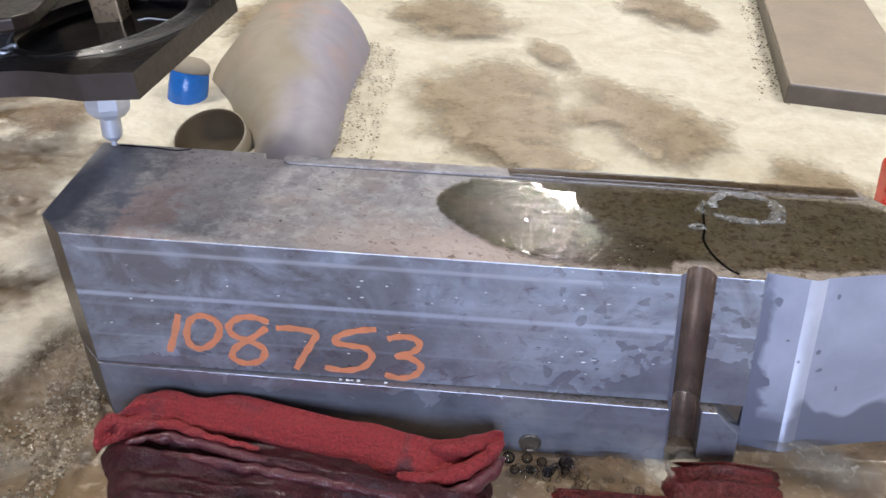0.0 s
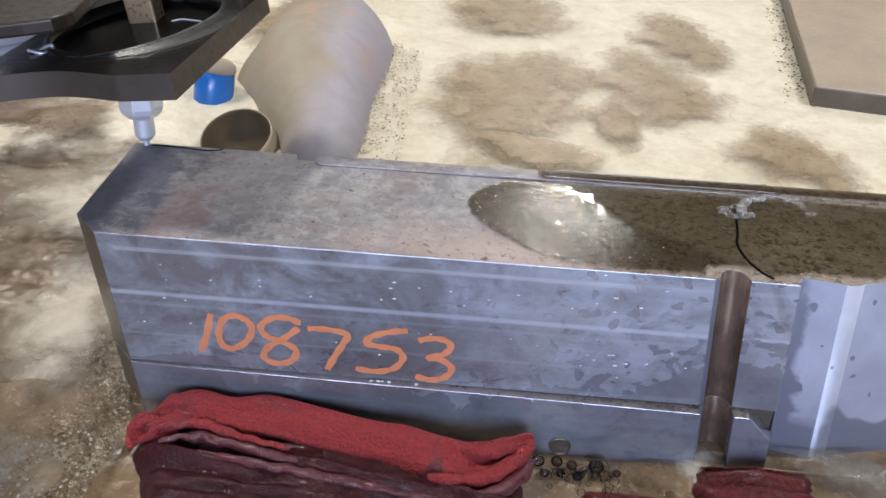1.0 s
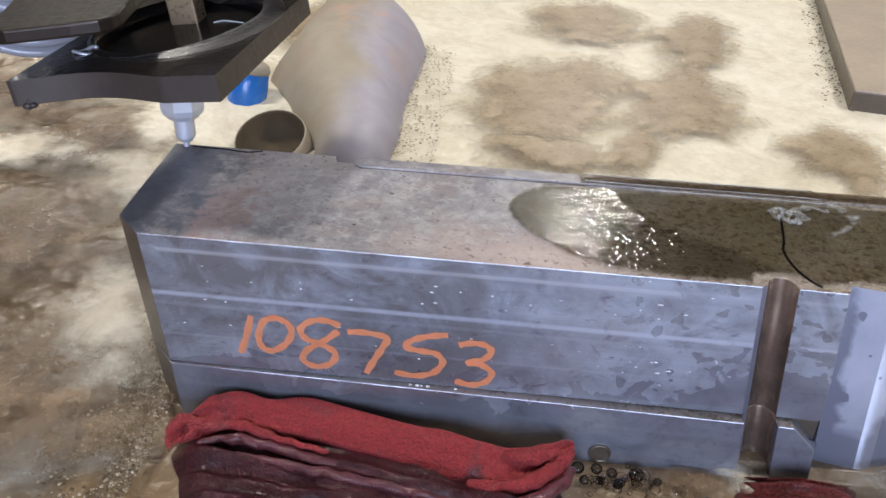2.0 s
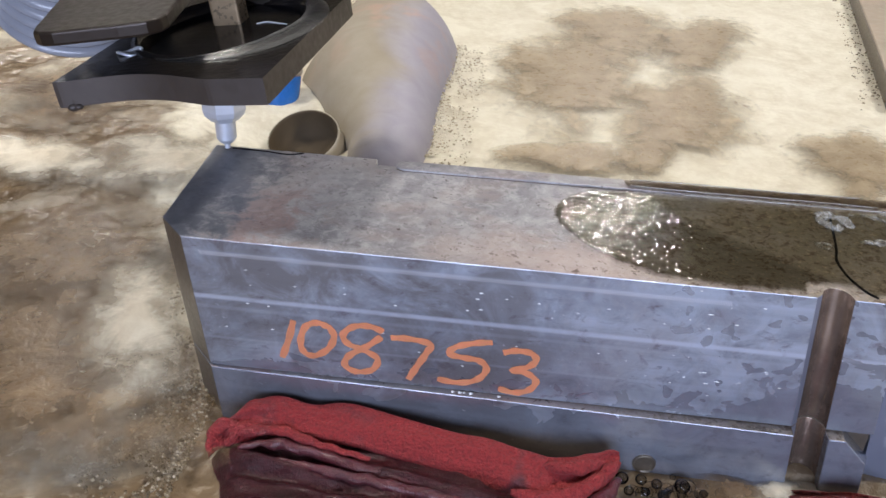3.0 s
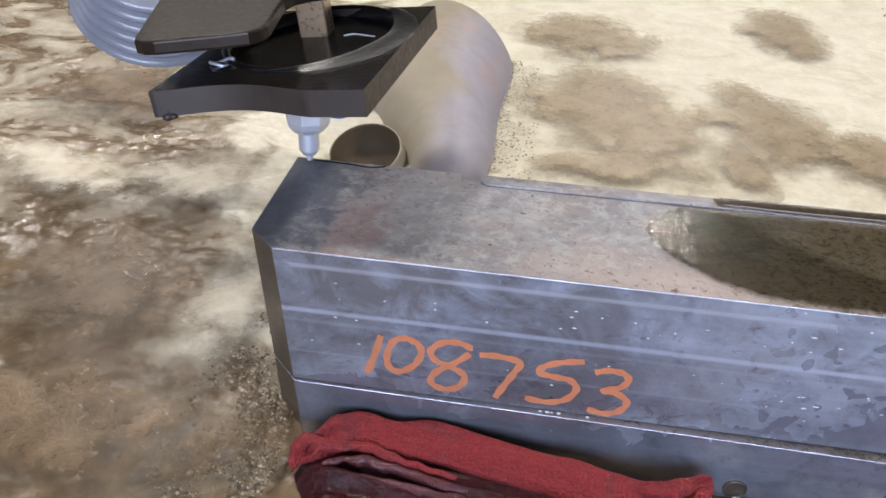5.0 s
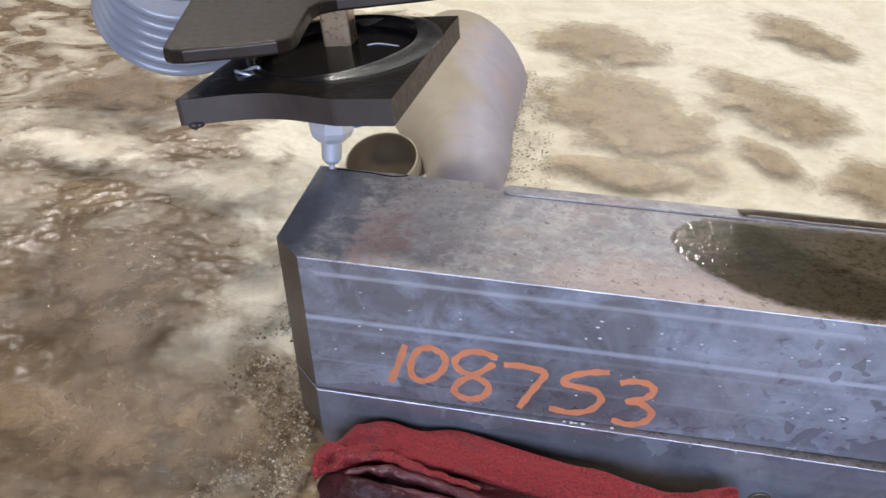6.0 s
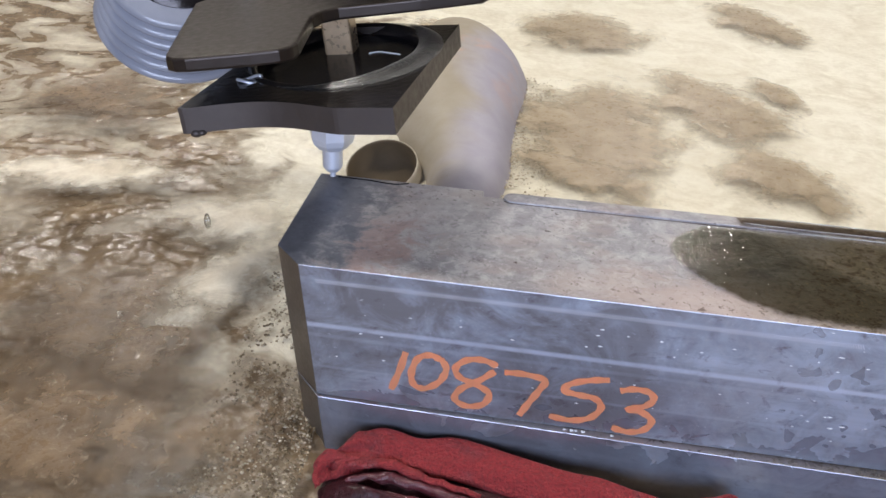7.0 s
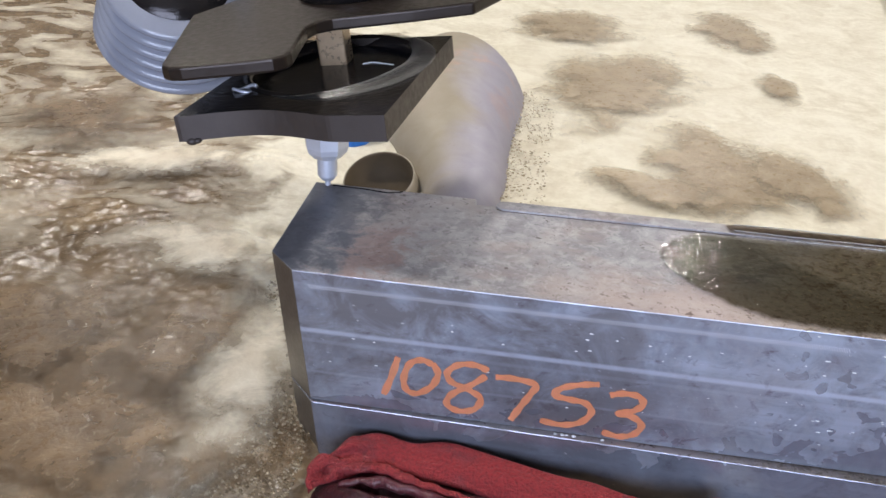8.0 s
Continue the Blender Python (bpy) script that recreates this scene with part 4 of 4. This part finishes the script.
    part("mouth", bm, [DUCT, DUCT_IN], duct, "open round mouth, brown lining darkened for the hollow's shade", True)


def make_blue_cap():
    cap = tagged(new("blue_fitting"), "wet blue plastic pipe fitting with a silted top", "pipe fitting")
    cap.location = (-0.0800, 0.423, -0.005)
    cap.rotation_euler = (radians(-14), radians(8), 0)
    bm, _ = lathe([(0.0, -0.03), (0.017, -0.03), (0.0185, 0.012), (0.0176, 0.026), (0.0165, 0.028), (0.0, 0.028)], 32)
    part("sleeve", bm, BLUE, cap, "wet blue plastic sleeve", True)
    bm, _ = lathe([(0.0, 0.028), (0.0176, 0.027), (0.0185, 0.030), (0.017, 0.035), (0.011, 0.039), (0.0, 0.040)], 32)
    part("silted_top", bm, DUCT, cap, "silted rounded top", True)


def make_slab():
    slab = tagged(new("steel_bar"), "silt-covered flat steel bar lying level above the foam", "steel bar")
    slab.location = (0.4995, 0.504, 0.009)
    slab.rotation_euler = (0, 0, radians(-9.7))
    bevelled(part("bar", box(0.0015, 0.1305, 0.0015, 0.9, -0.004, 0.010), SILT, slab, "flat bar under a layer of pale silt"), 0.0012, 2)
    # sides below the top in a darker brown
    bevelled(part("edge_strip", box(0.0, 0.132, 0.0, 0.9, -0.04, 0.0085), DARK_SILT, slab, "dark lower edge"), 0.001)


def make_red():
    red = tagged(new("red_clamp"), "glossy red plastic clamp grip behind the block's end", "clamp")
    red.location = (0.445, 0.125, -0.009)
    red.rotation_euler = (0, radians(-6), 0)
    bevelled(part("grip", box(0.0, 0.055, 0, 0.02, 0.02, 0.117), RED, red), 0.004, 3)
    bm = bmesh.new()
    for i in range(10):
        ball(bm, (0.0005, 0.004, 0.03 + i * 0.008), 0.002, 1.0, 8, 5)
    part("ridges", bm, RED, red, "row of small ridges", True)
    bevelled(part("screw", box(0.02, 0.035, 0.004, 0.016, -0.05, 0.02), BRIGHT, red, "steel screw below the grip"), 0.002)


make_duct()
make_blue_cap()
make_slab()
make_red()


# ---- water on and around the block ----
def make_film_sheet(name, label, outline, z, material):
    bm = bmesh.new()
    f = bm.faces.new([bm.verts.new((x, y, z)) for x, y in outline])
    f.normal_update()
    if f.normal.z < 0:
        f.normal_flip()
    me = bpy.data.meshes.new(name)
    bm.to_mesh(me)
    bm.free()
    me.materials.append(material)
    return tagged(new(name, me), label, "water")


def make_wetness():
    """One sheet of water: granular where it is thin, still and mirror-like where it stands deeper."""
    shore = [(0.172, 0.052), (0.174, 0.064), (0.182, 0.075), (0.193, 0.0836), (0.395, 0.0838), (0.408, 0.079), (0.424, 0.055), (0.424, 0.024), (0.40, 0.0165), (0.36, 0.0085),
             (0.333, 0.0090), (0.315, 0.0030), (0.309, 0.0105), (0.290, 0.0105), (0.286, 0.0020), (0.25, 0.0012), (0.222, 0.0045), (0.203, 0.013), (0.186, 0.028), (0.176, 0.042)]
    step = 0.00035
    gx, gy = np.meshgrid(np.arange(0.165, 0.43, step), np.arange(0.001, 0.0845, step))
    inside, away = np.zeros(gx.shape, bool), np.full(gx.shape, 9.0)
    for a, b in zip(shore, shore[1:] + shore[:1]):
        if a[1] != b[1]:
            inside ^= ((a[1] > gy) != (b[1] > gy)) & (gx < (b[0] - a[0]) * (gy - a[1]) / (b[1] - a[1]) + a[0])
        dx, dy = b[0] - a[0], b[1] - a[1]
        q = np.clip(((gx - a[0]) * dx + (gy - a[1]) * dy) / (dx * dx + dy * dy), 0, 1)
        away = np.minimum(away, np.hypot(gx - a[0] - q * dx, gy - a[1] - q * dy))
    # the granular part ends along a slanting line
    line = np.interp(gy, [0.004, 0.012, 0.0215, 0.037, 0.055, 0.070, 0.0838], [0.318, 0.304, 0.290, 0.268, 0.243, 0.228, 0.221])
    rough = np.clip((line - gx) / 0.012 + 0.5, 0.0, 1.0)
    index, verts, rim, grain, faces = np.full(gx.shape, -1), [], [], [], []
    for j, i in zip(*np.nonzero(inside)):
        x, y = float(gx[j, i]), float(gy[j, i])
        index[j, i] = len(verts)
        g = float(rough[j, i])
        wave = noise.noise(Vector((x * 400, y * 430, 3))) * 0.00018 + noise.noise(Vector((x * 850, y * 850, 9))) * 0.00004 if g > 0.01 else 0.0
        still = noise.noise(Vector((x * 60, y * 60, 5))) * 0.00006
        verts.append((x, y, TOP + 0.0009 + wave * g + still))
        rim.append(min(1.0, float(away[j, i]) / 0.006))
        grain.append(g)
    for j in range(gx.shape[0] - 1):
        for i in range(gx.shape[1] - 1):
            q = (index[j, i], index[j, i + 1], index[j + 1, i + 1], index[j + 1, i])
            if min(q) >= 0:
                faces.append([int(v) for v in q])
    me = bpy.data.meshes.new("water_film")
    me.from_pydata(verts, [], faces)
    me.attributes.new("rim", "FLOAT", "POINT").data.foreach_set("value", rim)
    me.attributes.new("grain", "FLOAT", "POINT").data.foreach_set("value", grain)
    me.materials.append(FILM)
    for p in me.polygons:
        p.use_smooth = True
    sheet = tagged(new("water_film", me), "olive film of water on steel, glittering at its thin end", "water")
    rail = [(0.212, 0.0870), (0.40, 0.0870), (0.40, 0.0962), (0.225, 0.0958), (0.21, 0.094)]
    run = make_film_sheet("water_film", "thin film of water running along the rail", rail, TOP + 0.0021, RAIL_FILM)
    # rounded edges of the standing water along the rail
    for parent, line, z in ((sheet, [(0.240, 0.0838), (0.28, 0.0842), (0.32, 0.0838), (0.345, 0.0842)], TOP + 0.0015),
                            (run, [(0.214, 0.0945), (0.24, 0.0958), (0.29, 0.0955), (0.335, 0.0962)], TOP + 0.0022),
                            (run, [(0.213, 0.0878), (0.25, 0.0872), (0.30, 0.0876), (0.34, 0.0872)], TOP + 0.0022)):
        bm = bmesh.new()
        sweep(bm, spline([(a, b, z) for a, b in line], 8), 0.00036, 12)
        part("meniscus", bm, CLEAR_SMOOTH, parent, "rounded glistening edge of the water", True)


make_wetness()


def make_boil():
    """The spot where water wells up through the cut: rings of bumpy clear water."""
    boils = []
    for r, w, seed, start, turn in ((0.0165, 0.0034, 1, 3.6, 4.4), (0.0150, 0.0028, 2, 0.9, 1.6), (0.0060, 0.0030, 3, 0.0, 6.0), (0.0028, 0.0016, 4, 0.0, 6.1)):
        n, m = 64, 10
        bm = bmesh.new()
        rings = []
        for i in range(n + 1):
            a = start + turn * i / n
            c, e = math.cos(a), math.sin(a)
            q = r * (1 + 0.28 * noise.noise(Vector((c * 1.6, e * 1.6, seed))))
            wi = w * (0.8 + 0.7 * noise.noise(Vector((c * 5, e * 5, seed + 3)))) * min(1, i / 6 + 0.05, (n - i) / 6 + 0.05)
            ring = []
            for b in (2 * math.pi * j / m for j in range(m)):
                lump = 1 + 0.5 * noise.noise(Vector((c * 16, e * 16, b + seed)))
                rad = q + wi * lump * math.cos(b)
                ring.append(bm.verts.new((c * rad * 1.2, e * rad * 0.85, wi * 0.6 * lump * math.sin(b))))
            rings.append(ring)
        for i in range(n):
            for j in range(m):
                bm.faces.new((rings[i][j], rings[i + 1][j], rings[i + 1][(j + 1) % m], rings[i][(j + 1) % m]))
        boils.append(tagged(finish("water_boil", bm, AERATED, True), "curl of clear bubbling water on the block's top", "water"))
    return boils


BOILS = make_boil()


def make_bubbles():
    for at in ((0.2195, -0.0135, 0.0034), (0.2290, -0.0130, 0.0030), (0.2365, -0.0150, 0.0028), (0.2490, -0.0145, 0.0040), (0.2225, -0.0215, 0.0026), (0.2305, -0.0210, 0.0024), (0.2390, -0.0220, 0.0028), (0.2590, -0.0180, 0.0022)):
        bm = bmesh.new()
        ball(bm, (0, 0, 0), at[2], 0.85, 20, 12)
        tagged(finish("bubble", bm, DARK_BUBBLE, True), "dark glossy bubble floating beside the red rag", "bubble", "bubbles beside the rag").location = (at[0], at[1], -0.004)
    for centre, n, sx, sy, seed in (((0.245, -0.020), 60, 0.040, 0.010, 4), ((0.322, -0.018), 16, 0.02, 0.006, 8)):
        rng = random.Random(seed)
        bm = bmesh.new()
        for i in range(n):
            r = 0.0010 + 0.0032 * rng.random() ** 2
            ball(bm, (centre[0] + rng.gauss(0, sx * 0.5), centre[1] + rng.gauss(0, sy * 0.6), -0.006 + r * 0.3), r, 0.85, 12, 8)
        tagged(finish("bubbles", bm, BUBBLE, True), "cluster of clear bubbles floating beside the block", "bubbles", kind="stuff")
    rng = random.Random(3)
    bm = bmesh.new()
    # droplets in solid white: their glints are put into the colour
    for i in range(55):
        z = rng.choice((0.088, 0.083, 0.062, 0.052)) + rng.gauss(0, 0.006)
        r = rng.uniform(0.00025, 0.0006)
        bmesh.ops.create_uvsphere(bm, u_segments=8, v_segments=5, radius=1, matrix=Matrix.Translation((rng.uniform(0.01, 0.285) + (TOP - z) * LEAN, -0.0003, z)) @ Matrix.Diagonal((r * rng.uniform(1, 2.6), r * 0.6, r * 0.6, 1)))
    tagged(finish("droplets", bm, GLINT, True), "small droplets on the steel face, white for the glints they catch", "droplets", kind="stuff")
    # white beads painted as the glints of water on the ledge
    for x, r in ((0.1315, 0.0007), (0.1350, 0.0009), (0.1372, 0.0006), (0.1405, 0.0009), (0.1545, 0.0008)):
        bm = bmesh.new()
        ball(bm, (0, 0, 0), r, 0.8, 10, 6)
        ball(bm, (r * 0.9, 0, 0), r * 0.7, 0.8, 8, 5)
        tagged(finish("water_glint", bm, GLINT, True), "white bead painted as a glint of water on the block's ledge", "water fleck", "froth flecks").location = (x, -0.0016, 0.0298)


make_bubbles()


def make_granules(name, label, centres, seed, size, material):
    """Packed small bubbles as half balls sitting in the water's skin."""
    rng = random.Random(seed)
    cap = [(math.cos(2 * math.pi * i / 7) * r, math.sin(2 * math.pi * i / 7) * r, h) for r, h in ((1.0, -0.2), (0.82, 0.5)) for i in range(7)] + [(0, 0, 0.85)]
    quads = [(i, (i + 1) % 7, 7 + (i + 1) % 7, 7 + i) for i in range(7)]
    tips = [(7 + i, 7 + (i + 1) % 7, 14) for i in range(7)]
    verts, faces = [], []
    for x, y, z in centres:
        r = size * (0.35 + rng.random() ** 2.0)
        base = len(verts)
        verts += [(x + a * r, y + b * r, z + c * r * 0.8) for a, b, c in cap]
        faces += [tuple(base + v for v in f) for f in quads + tips]
    me = bpy.data.meshes.new(name)
    me.from_pydata(verts, [], faces)
    me.materials.append(material)
    for p in me.polygons:
        p.use_smooth = True
    return tagged(new(name, me), label, "bubbles", "bubble rafts", "stuff")


def scatter(count, seed, x_edge, y0, y1, reach):
    """Points that crowd against an edge x_edge(y) and thin out over reach."""
    rng = random.Random(seed)
    out = []
    while len(out) < count:
        y = rng.uniform(y0, y1)
        x = x_edge(y) + reach * rng.random() ** 1.5
        if noise.noise(Vector((x * 40, y * 40, seed))) > -0.40 + 0.5 * rng.random() * abs((x - x_edge(y)) / reach):
            out.append((x, y, 0.0012 + 0.002 * noise.noise(Vector((x * 30, y * 30, 2)))))
    return out


make_granules("bubble_scum", "raft of small brown bubbles along the block's end", scatter(3400, 5, lambda y: 0.004 - 0.09 * max(y, -0.02), -0.10, 0.15, -0.058), 1, 0.0009, GRANULE)
make_granules("bubble_scum", "raft of small brown bubbles along the sunken pipe", scatter(1500, 9, lambda y: 0.072, 0.27, 0.60, 0.038), 2, 0.0010, GRANULE_PALE)
make_granules("bubble_scum", "fringe of small brown bubbles along the steel bar", scatter(500, 12, lambda y: 0.503 + (y - 0.5) * 0.17, 0.49, 0.95, -0.03), 3, 0.0012, GRANULE)


# ---- moving froth ----
def patch_mesh(name, rx, ry, seed, material, dome):
    steps, rings = 40, 9
    verts, faces, rim = [], [], []
    for k in range(rings + 1):
        q = k / rings
        for i in range(steps):
            a = 2 * math.pi * i / steps
            w = 1 + 0.30 * noise.noise(Vector((math.cos(a) * 1.3, math.sin(a) * 1.3, seed)))
            x, y = math.cos(a) * rx * q * w, math.sin(a) * ry * q * w
            h = dome * (1 - q * q) + 0.0005 * noise.noise(Vector((x * 40, y * 40, seed))) - 0.004 * q ** 5
            verts.append((x, y, h))
            rim.append(1 - q)
    for k in range(rings):
        for i in range(steps):
            j = (i + 1) % steps
            faces.append((k * steps + i, k * steps + j, (k + 1) * steps + j, (k + 1) * steps + i))
    me = bpy.data.meshes.new(name)
    me.from_pydata(verts, [], faces)
    at = me.attributes.new("rim", "FLOAT", "POINT")
    at.data.foreach_set("value", rim)
    me.materials.append(material)
    for p in me.polygons:
        p.use_smooth = True
    return me


def make_splash():
    """White broken water where the groove drains into the tank."""
    made = []
    for i in range(4):
        me = patch_mesh("splash", 0.021 - 0.002 * i, 0.011, 3.0 + i, FROTH, 0.0008)
        made.append(tagged(new("splash", me), "white broken water at the foot of the groove", "water", "splashes", "stuff"))
    return made


SPLASHES = make_splash()


PATCHES = []
KINDS = {"bare": (BARE, "brown_upwelling", "patch of bare brown water welling up through the foam", "water", "water patches"),
         "dark": (BARE_DARK, "brown_upwelling", "patch of dark brown water welling up", "water", "water patches"),
         "froth": (FROTH, "foam_raft", "drifting cream-coloured raft of foam on brown water", "foam", "foam rafts"),
         "silver": (SILVER, "aerated_water", "pale swirl of aerated water beside the block", "water", "aerated swirls")}


def raft(kind, rx, ry, seed, drift):
    """An upwelling or raft of froth of half width rx and half length ry, with its drift as (time, x, y)."""
    material, name, label, category, group = KINDS[kind]
    me = patch_mesh("water_patch", rx * 1.2, ry * 1.2, seed, material, 0.001)
    PATCHES.append((tagged(new(name, me), label, category, group, "stuff"), kind, seed, drift))


raft("bare", 0.092, 0.150, 3.1, [(0, 0.210, 0.445), (0.5, 0.235, 0.462), (1, 0.205, 0.480), (1.5, 0.208, 0.450), (3, 0.196, 0.545), (3.5, 0.170, 0.500), (4, 0.160, 0.490), (4.5, 0.180, 0.470), (6, 0.176, 0.500), (6.5, 0.195, 0.460), (7, 0.150, 0.470), (7.5, 0.150, 0.540), (8, 0.175, 0.660)])
raft("bare", 0.066, 0.105, 8.4, [(0, 0.352, 0.432), (0.5, 0.325, 0.450), (1, 0.345, 0.520), (1.5, 0.345, 0.500), (3, 0.301, 0.460), (3.5, 0.287, 0.420), (4, 0.300, 0.430), (4.5, 0.325, 0.451), (6, 0.326, 0.560), (6.5, 0.318, 0.600), (7, 0.270, 0.560), (7.5, 0.270, 0.450), (8, 0.262, 0.430)])
raft("bare", 0.050, 0.070, 14.2, [(0, 0.480, 0.300), (0.5, 0.460, 0.335), (1, 0.450, 0.372), (1.5, 0.462, 0.385), (3, 0.440, 0.380), (3.5, 0.409, 0.368), (4, 0.407, 0.405), (4.5, 0.412, 0.420), (6, 0.395, 0.375), (6.5, 0.370, 0.370), (7, 0.310, 0.395), (7.5, 0.330, 0.410), (8, 0.330, 0.420)])
raft("bare", 0.090, 0.090, 21.7, [(0, 0.160, 0.714), (0.5, 0.175, 0.730), (1, 0.200, 0.740), (1.5, 0.255, 0.730), (3, 0.250, 0.700), (3.5, 0.180, 0.640), (4, 0.170, 0.640), (4.5, 0.157, 0.690), (6, 0.150, 0.720), (6.5, 0.145, 0.736), (7, 0.130, 0.800), (7.5, 0.112, 0.870), (8, 0.115, 0.900)])
raft("bare", 0.052, 0.115, 33.3, [(0, 0.430, 0.800), (0.5, 0.410, 0.740), (1, 0.400, 0.670), (1.5, 0.390, 0.680), (3, 0.340, 0.660), (3.5, 0.320, 0.643), (4, 0.315, 0.600), (4.5, 0.370, 0.720), (6, 0.410, 0.820), (6.5, 0.428, 0.880), (7, 0.365, 0.900), (7.5, 0.325, 0.877), (8, 0.340, 0.930)])
raft("bare", 0.066, 0.036, 41.9, [(0, 0.245, 0.332), (1.5, 0.220, 0.345), (3, 0.200, 0.340), (4, 0.176, 0.357), (4.5, 0.180, 0.352), (6, 0.174, 0.352), (7, 0.140, 0.360), (8, 0.210, 0.365)])
raft("bare", 0.055, 0.100, 47.3, [(0, -0.050, 0.660), (3, -0.060, 0.640), (6, -0.055, 0.680), (8, -0.050, 0.700)])
raft("bare", 0.024, 0.055, 52.5, [(0, 0.270, 0.600), (1, 0.300, 0.420), (3, 0.260, 0.360), (4, 0.279, 0.366), (6, 0.300, 0.420), (7, 0.340, 0.620), (8, 0.361, 0.698)])
raft("dark", 0.085, 0.080, 61.3, [(0, -0.190, 0.180), (1.5, -0.170, 0.150), (3, -0.135, 0.120), (4.5, -0.135, 0.090), (6, -0.165, 0.115), (7, -0.150, 0.070), (8, -0.175, 0.060)])
raft("dark", 0.045, 0.062, 66.8, [(0, -0.170, 0.330), (1.5, -0.180, 0.310), (3, -0.150, 0.270), (4.5, -0.160, 0.300), (6, -0.130, 0.060), (7, -0.110, 0.050), (8, -0.090, 0.066)])
raft("dark", 0.100, 0.072, 71.2, [(0, -0.100, 0.010), (1.5, -0.095, 0.000), (3, -0.085, 0.010), (4.5, -0.110, -0.030), (6, -0.100, -0.020), (7, -0.130, -0.030), (8, -0.120, -0.020)])
raft("dark", 0.090, 0.085, 77.7, [(0, -0.270, 0.420), (3, -0.250, 0.380), (4.5, -0.260, 0.400), (6, -0.300, 0.420), (8, -0.330, 0.400)])
raft("froth", 0.060, 0.045, 84.1, [(0, -0.095, 0.130), (1.5, -0.090, 0.210), (3, -0.120, 0.260), (4.5, -0.139, 0.236), (6, -0.128, 0.250), (7, -0.110, 0.205), (7.5, -0.095, 0.160), (8, -0.120, 0.175)])
raft("froth", 0.090, 0.035, 88.6, [(0, -0.230, 0.290), (3, -0.220, 0.240), (4.5, -0.230, 0.215), (6, -0.270, 0.280), (7, -0.250, 0.250), (7.5, -0.205, 0.262), (8, -0.215, 0.315)])
raft("froth", 0.030, 0.070, 93.4, [(0, -0.060, 0.050), (1.5, -0.055, 0.070), (3, -0.062, 0.060), (4.5, -0.060, 0.090), (6, -0.055, 0.120), (7, -0.090, 0.135), (7.5, -0.060, 0.070), (8, -0.045, 0.050)])
raft("froth", 0.100, 0.060, 99.1, [(0, -0.200, 0.520), (3, -0.180, 0.480), (6, -0.220, 0.500), (8, -0.240, 0.520)])
raft("silver", 0.055, 0.030, 105.2, [(0, -0.050, -0.055), (1.5, -0.055, -0.050), (3, -0.050, -0.040), (4.5, -0.060, -0.035), (6, -0.060, -0.030), (7, -0.070, -0.035), (8, -0.055, -0.040)])
raft("dark", 0.022, 0.011, 108.3, [(0, 0.272, -0.014), (1.5, 0.282, -0.015), (3, 0.276, -0.013), (5, 0.284, -0.015), (8, 0.274, -0.014)])
raft("silver", 0.040, 0.016, 111.6, [(0, 0.384, -0.008), (1.5, 0.380, -0.010), (3, 0.386, -0.008), (5, 0.380, -0.011), (8, 0.384, -0.009)])


def make_drop():
    bm = bmesh.new()
    ball(bm, (0, 0, 0), 0.0016, 2.6, 12, 10)
    return tagged(finish("water_drop", bm, CLEAR, True), "clear drop of water falling from the guard plate", "drop")


DROP = make_drop()


def motions():
    # froth and upwellings drift, turn and heave
    for n, (ob, kind, seed, drift) in enumerate(PATCHES):
        height = {"bare": 0.0032 if drift[0][1] > 0 else 0.0050, "dark": 0.0062 if drift[0][1] < 0 else -0.0035, "froth": 0.0085, "silver": 0.0040}[kind] + 0.0002 * (n % 7)
        rows = []
        for t, x, y in drift:
            rows.append((t, pose(x, y, height + 0.0005 * math.sin(t * 2.7 + seed), 0, 0, 22 * math.sin(t * 0.9 + seed))))
        walk(ob, rows)
    for n, ob in enumerate(BOILS):
        rows = []
        for i in range(41):
            t = 0.2 * i
            cx, cy = ((0.334, 0.067), (0.332, 0.066), (0.3150, 0.067), (0.3055, 0.045))[n]
            rows.append((t, pose(cx + 0.0018 * math.sin(t * 9.1 + n), cy + 0.0014 * math.sin(t * 7.3 + 2 * n), TOP + 0.0008 + 0.0014 * math.sin(t * 11.7 + 2.1 * n), 4 * math.sin(t * 8 + n), 4 * math.sin(t * 6.1), 50 * math.sin(t * 0.9 + n))))
        walk(ob, rows)
    for n, ob in enumerate(SPLASHES):
        rows = []
        for i in range(41):
            t = 0.2 * i
            rise = max(0.0, math.sin(t * (5.3 + 0.7 * n) + 1.9 * n))
            rows.append((t, pose(0.304 + 0.008 * math.sin(n * 2.4 + t * 0.8), -0.010 - 0.006 * math.cos(n * 1.7 + t), -0.0055 + 0.003 * rise, 0, 0, 40 * math.sin(t * 2 + n))))
        walk(ob, rows)
    x, y, z0 = PLATE @ Vector((-0.0965, 0.0103, -0.0110))
    rows = [(0.0, pose(x, y, z0)), (6.9, pose(x, y, z0 - 0.001))]
    rows += [(6.9 + 0.04 * i, pose(x, y, z0 - 0.001 - 4.9 * (0.04 * i) ** 2)) for i in range(1, 5)]
    rows += [(7.1, pose(x, y, -0.03)), (8.0, pose(x, y, -0.03))]
    walk(DROP, rows)


motions()
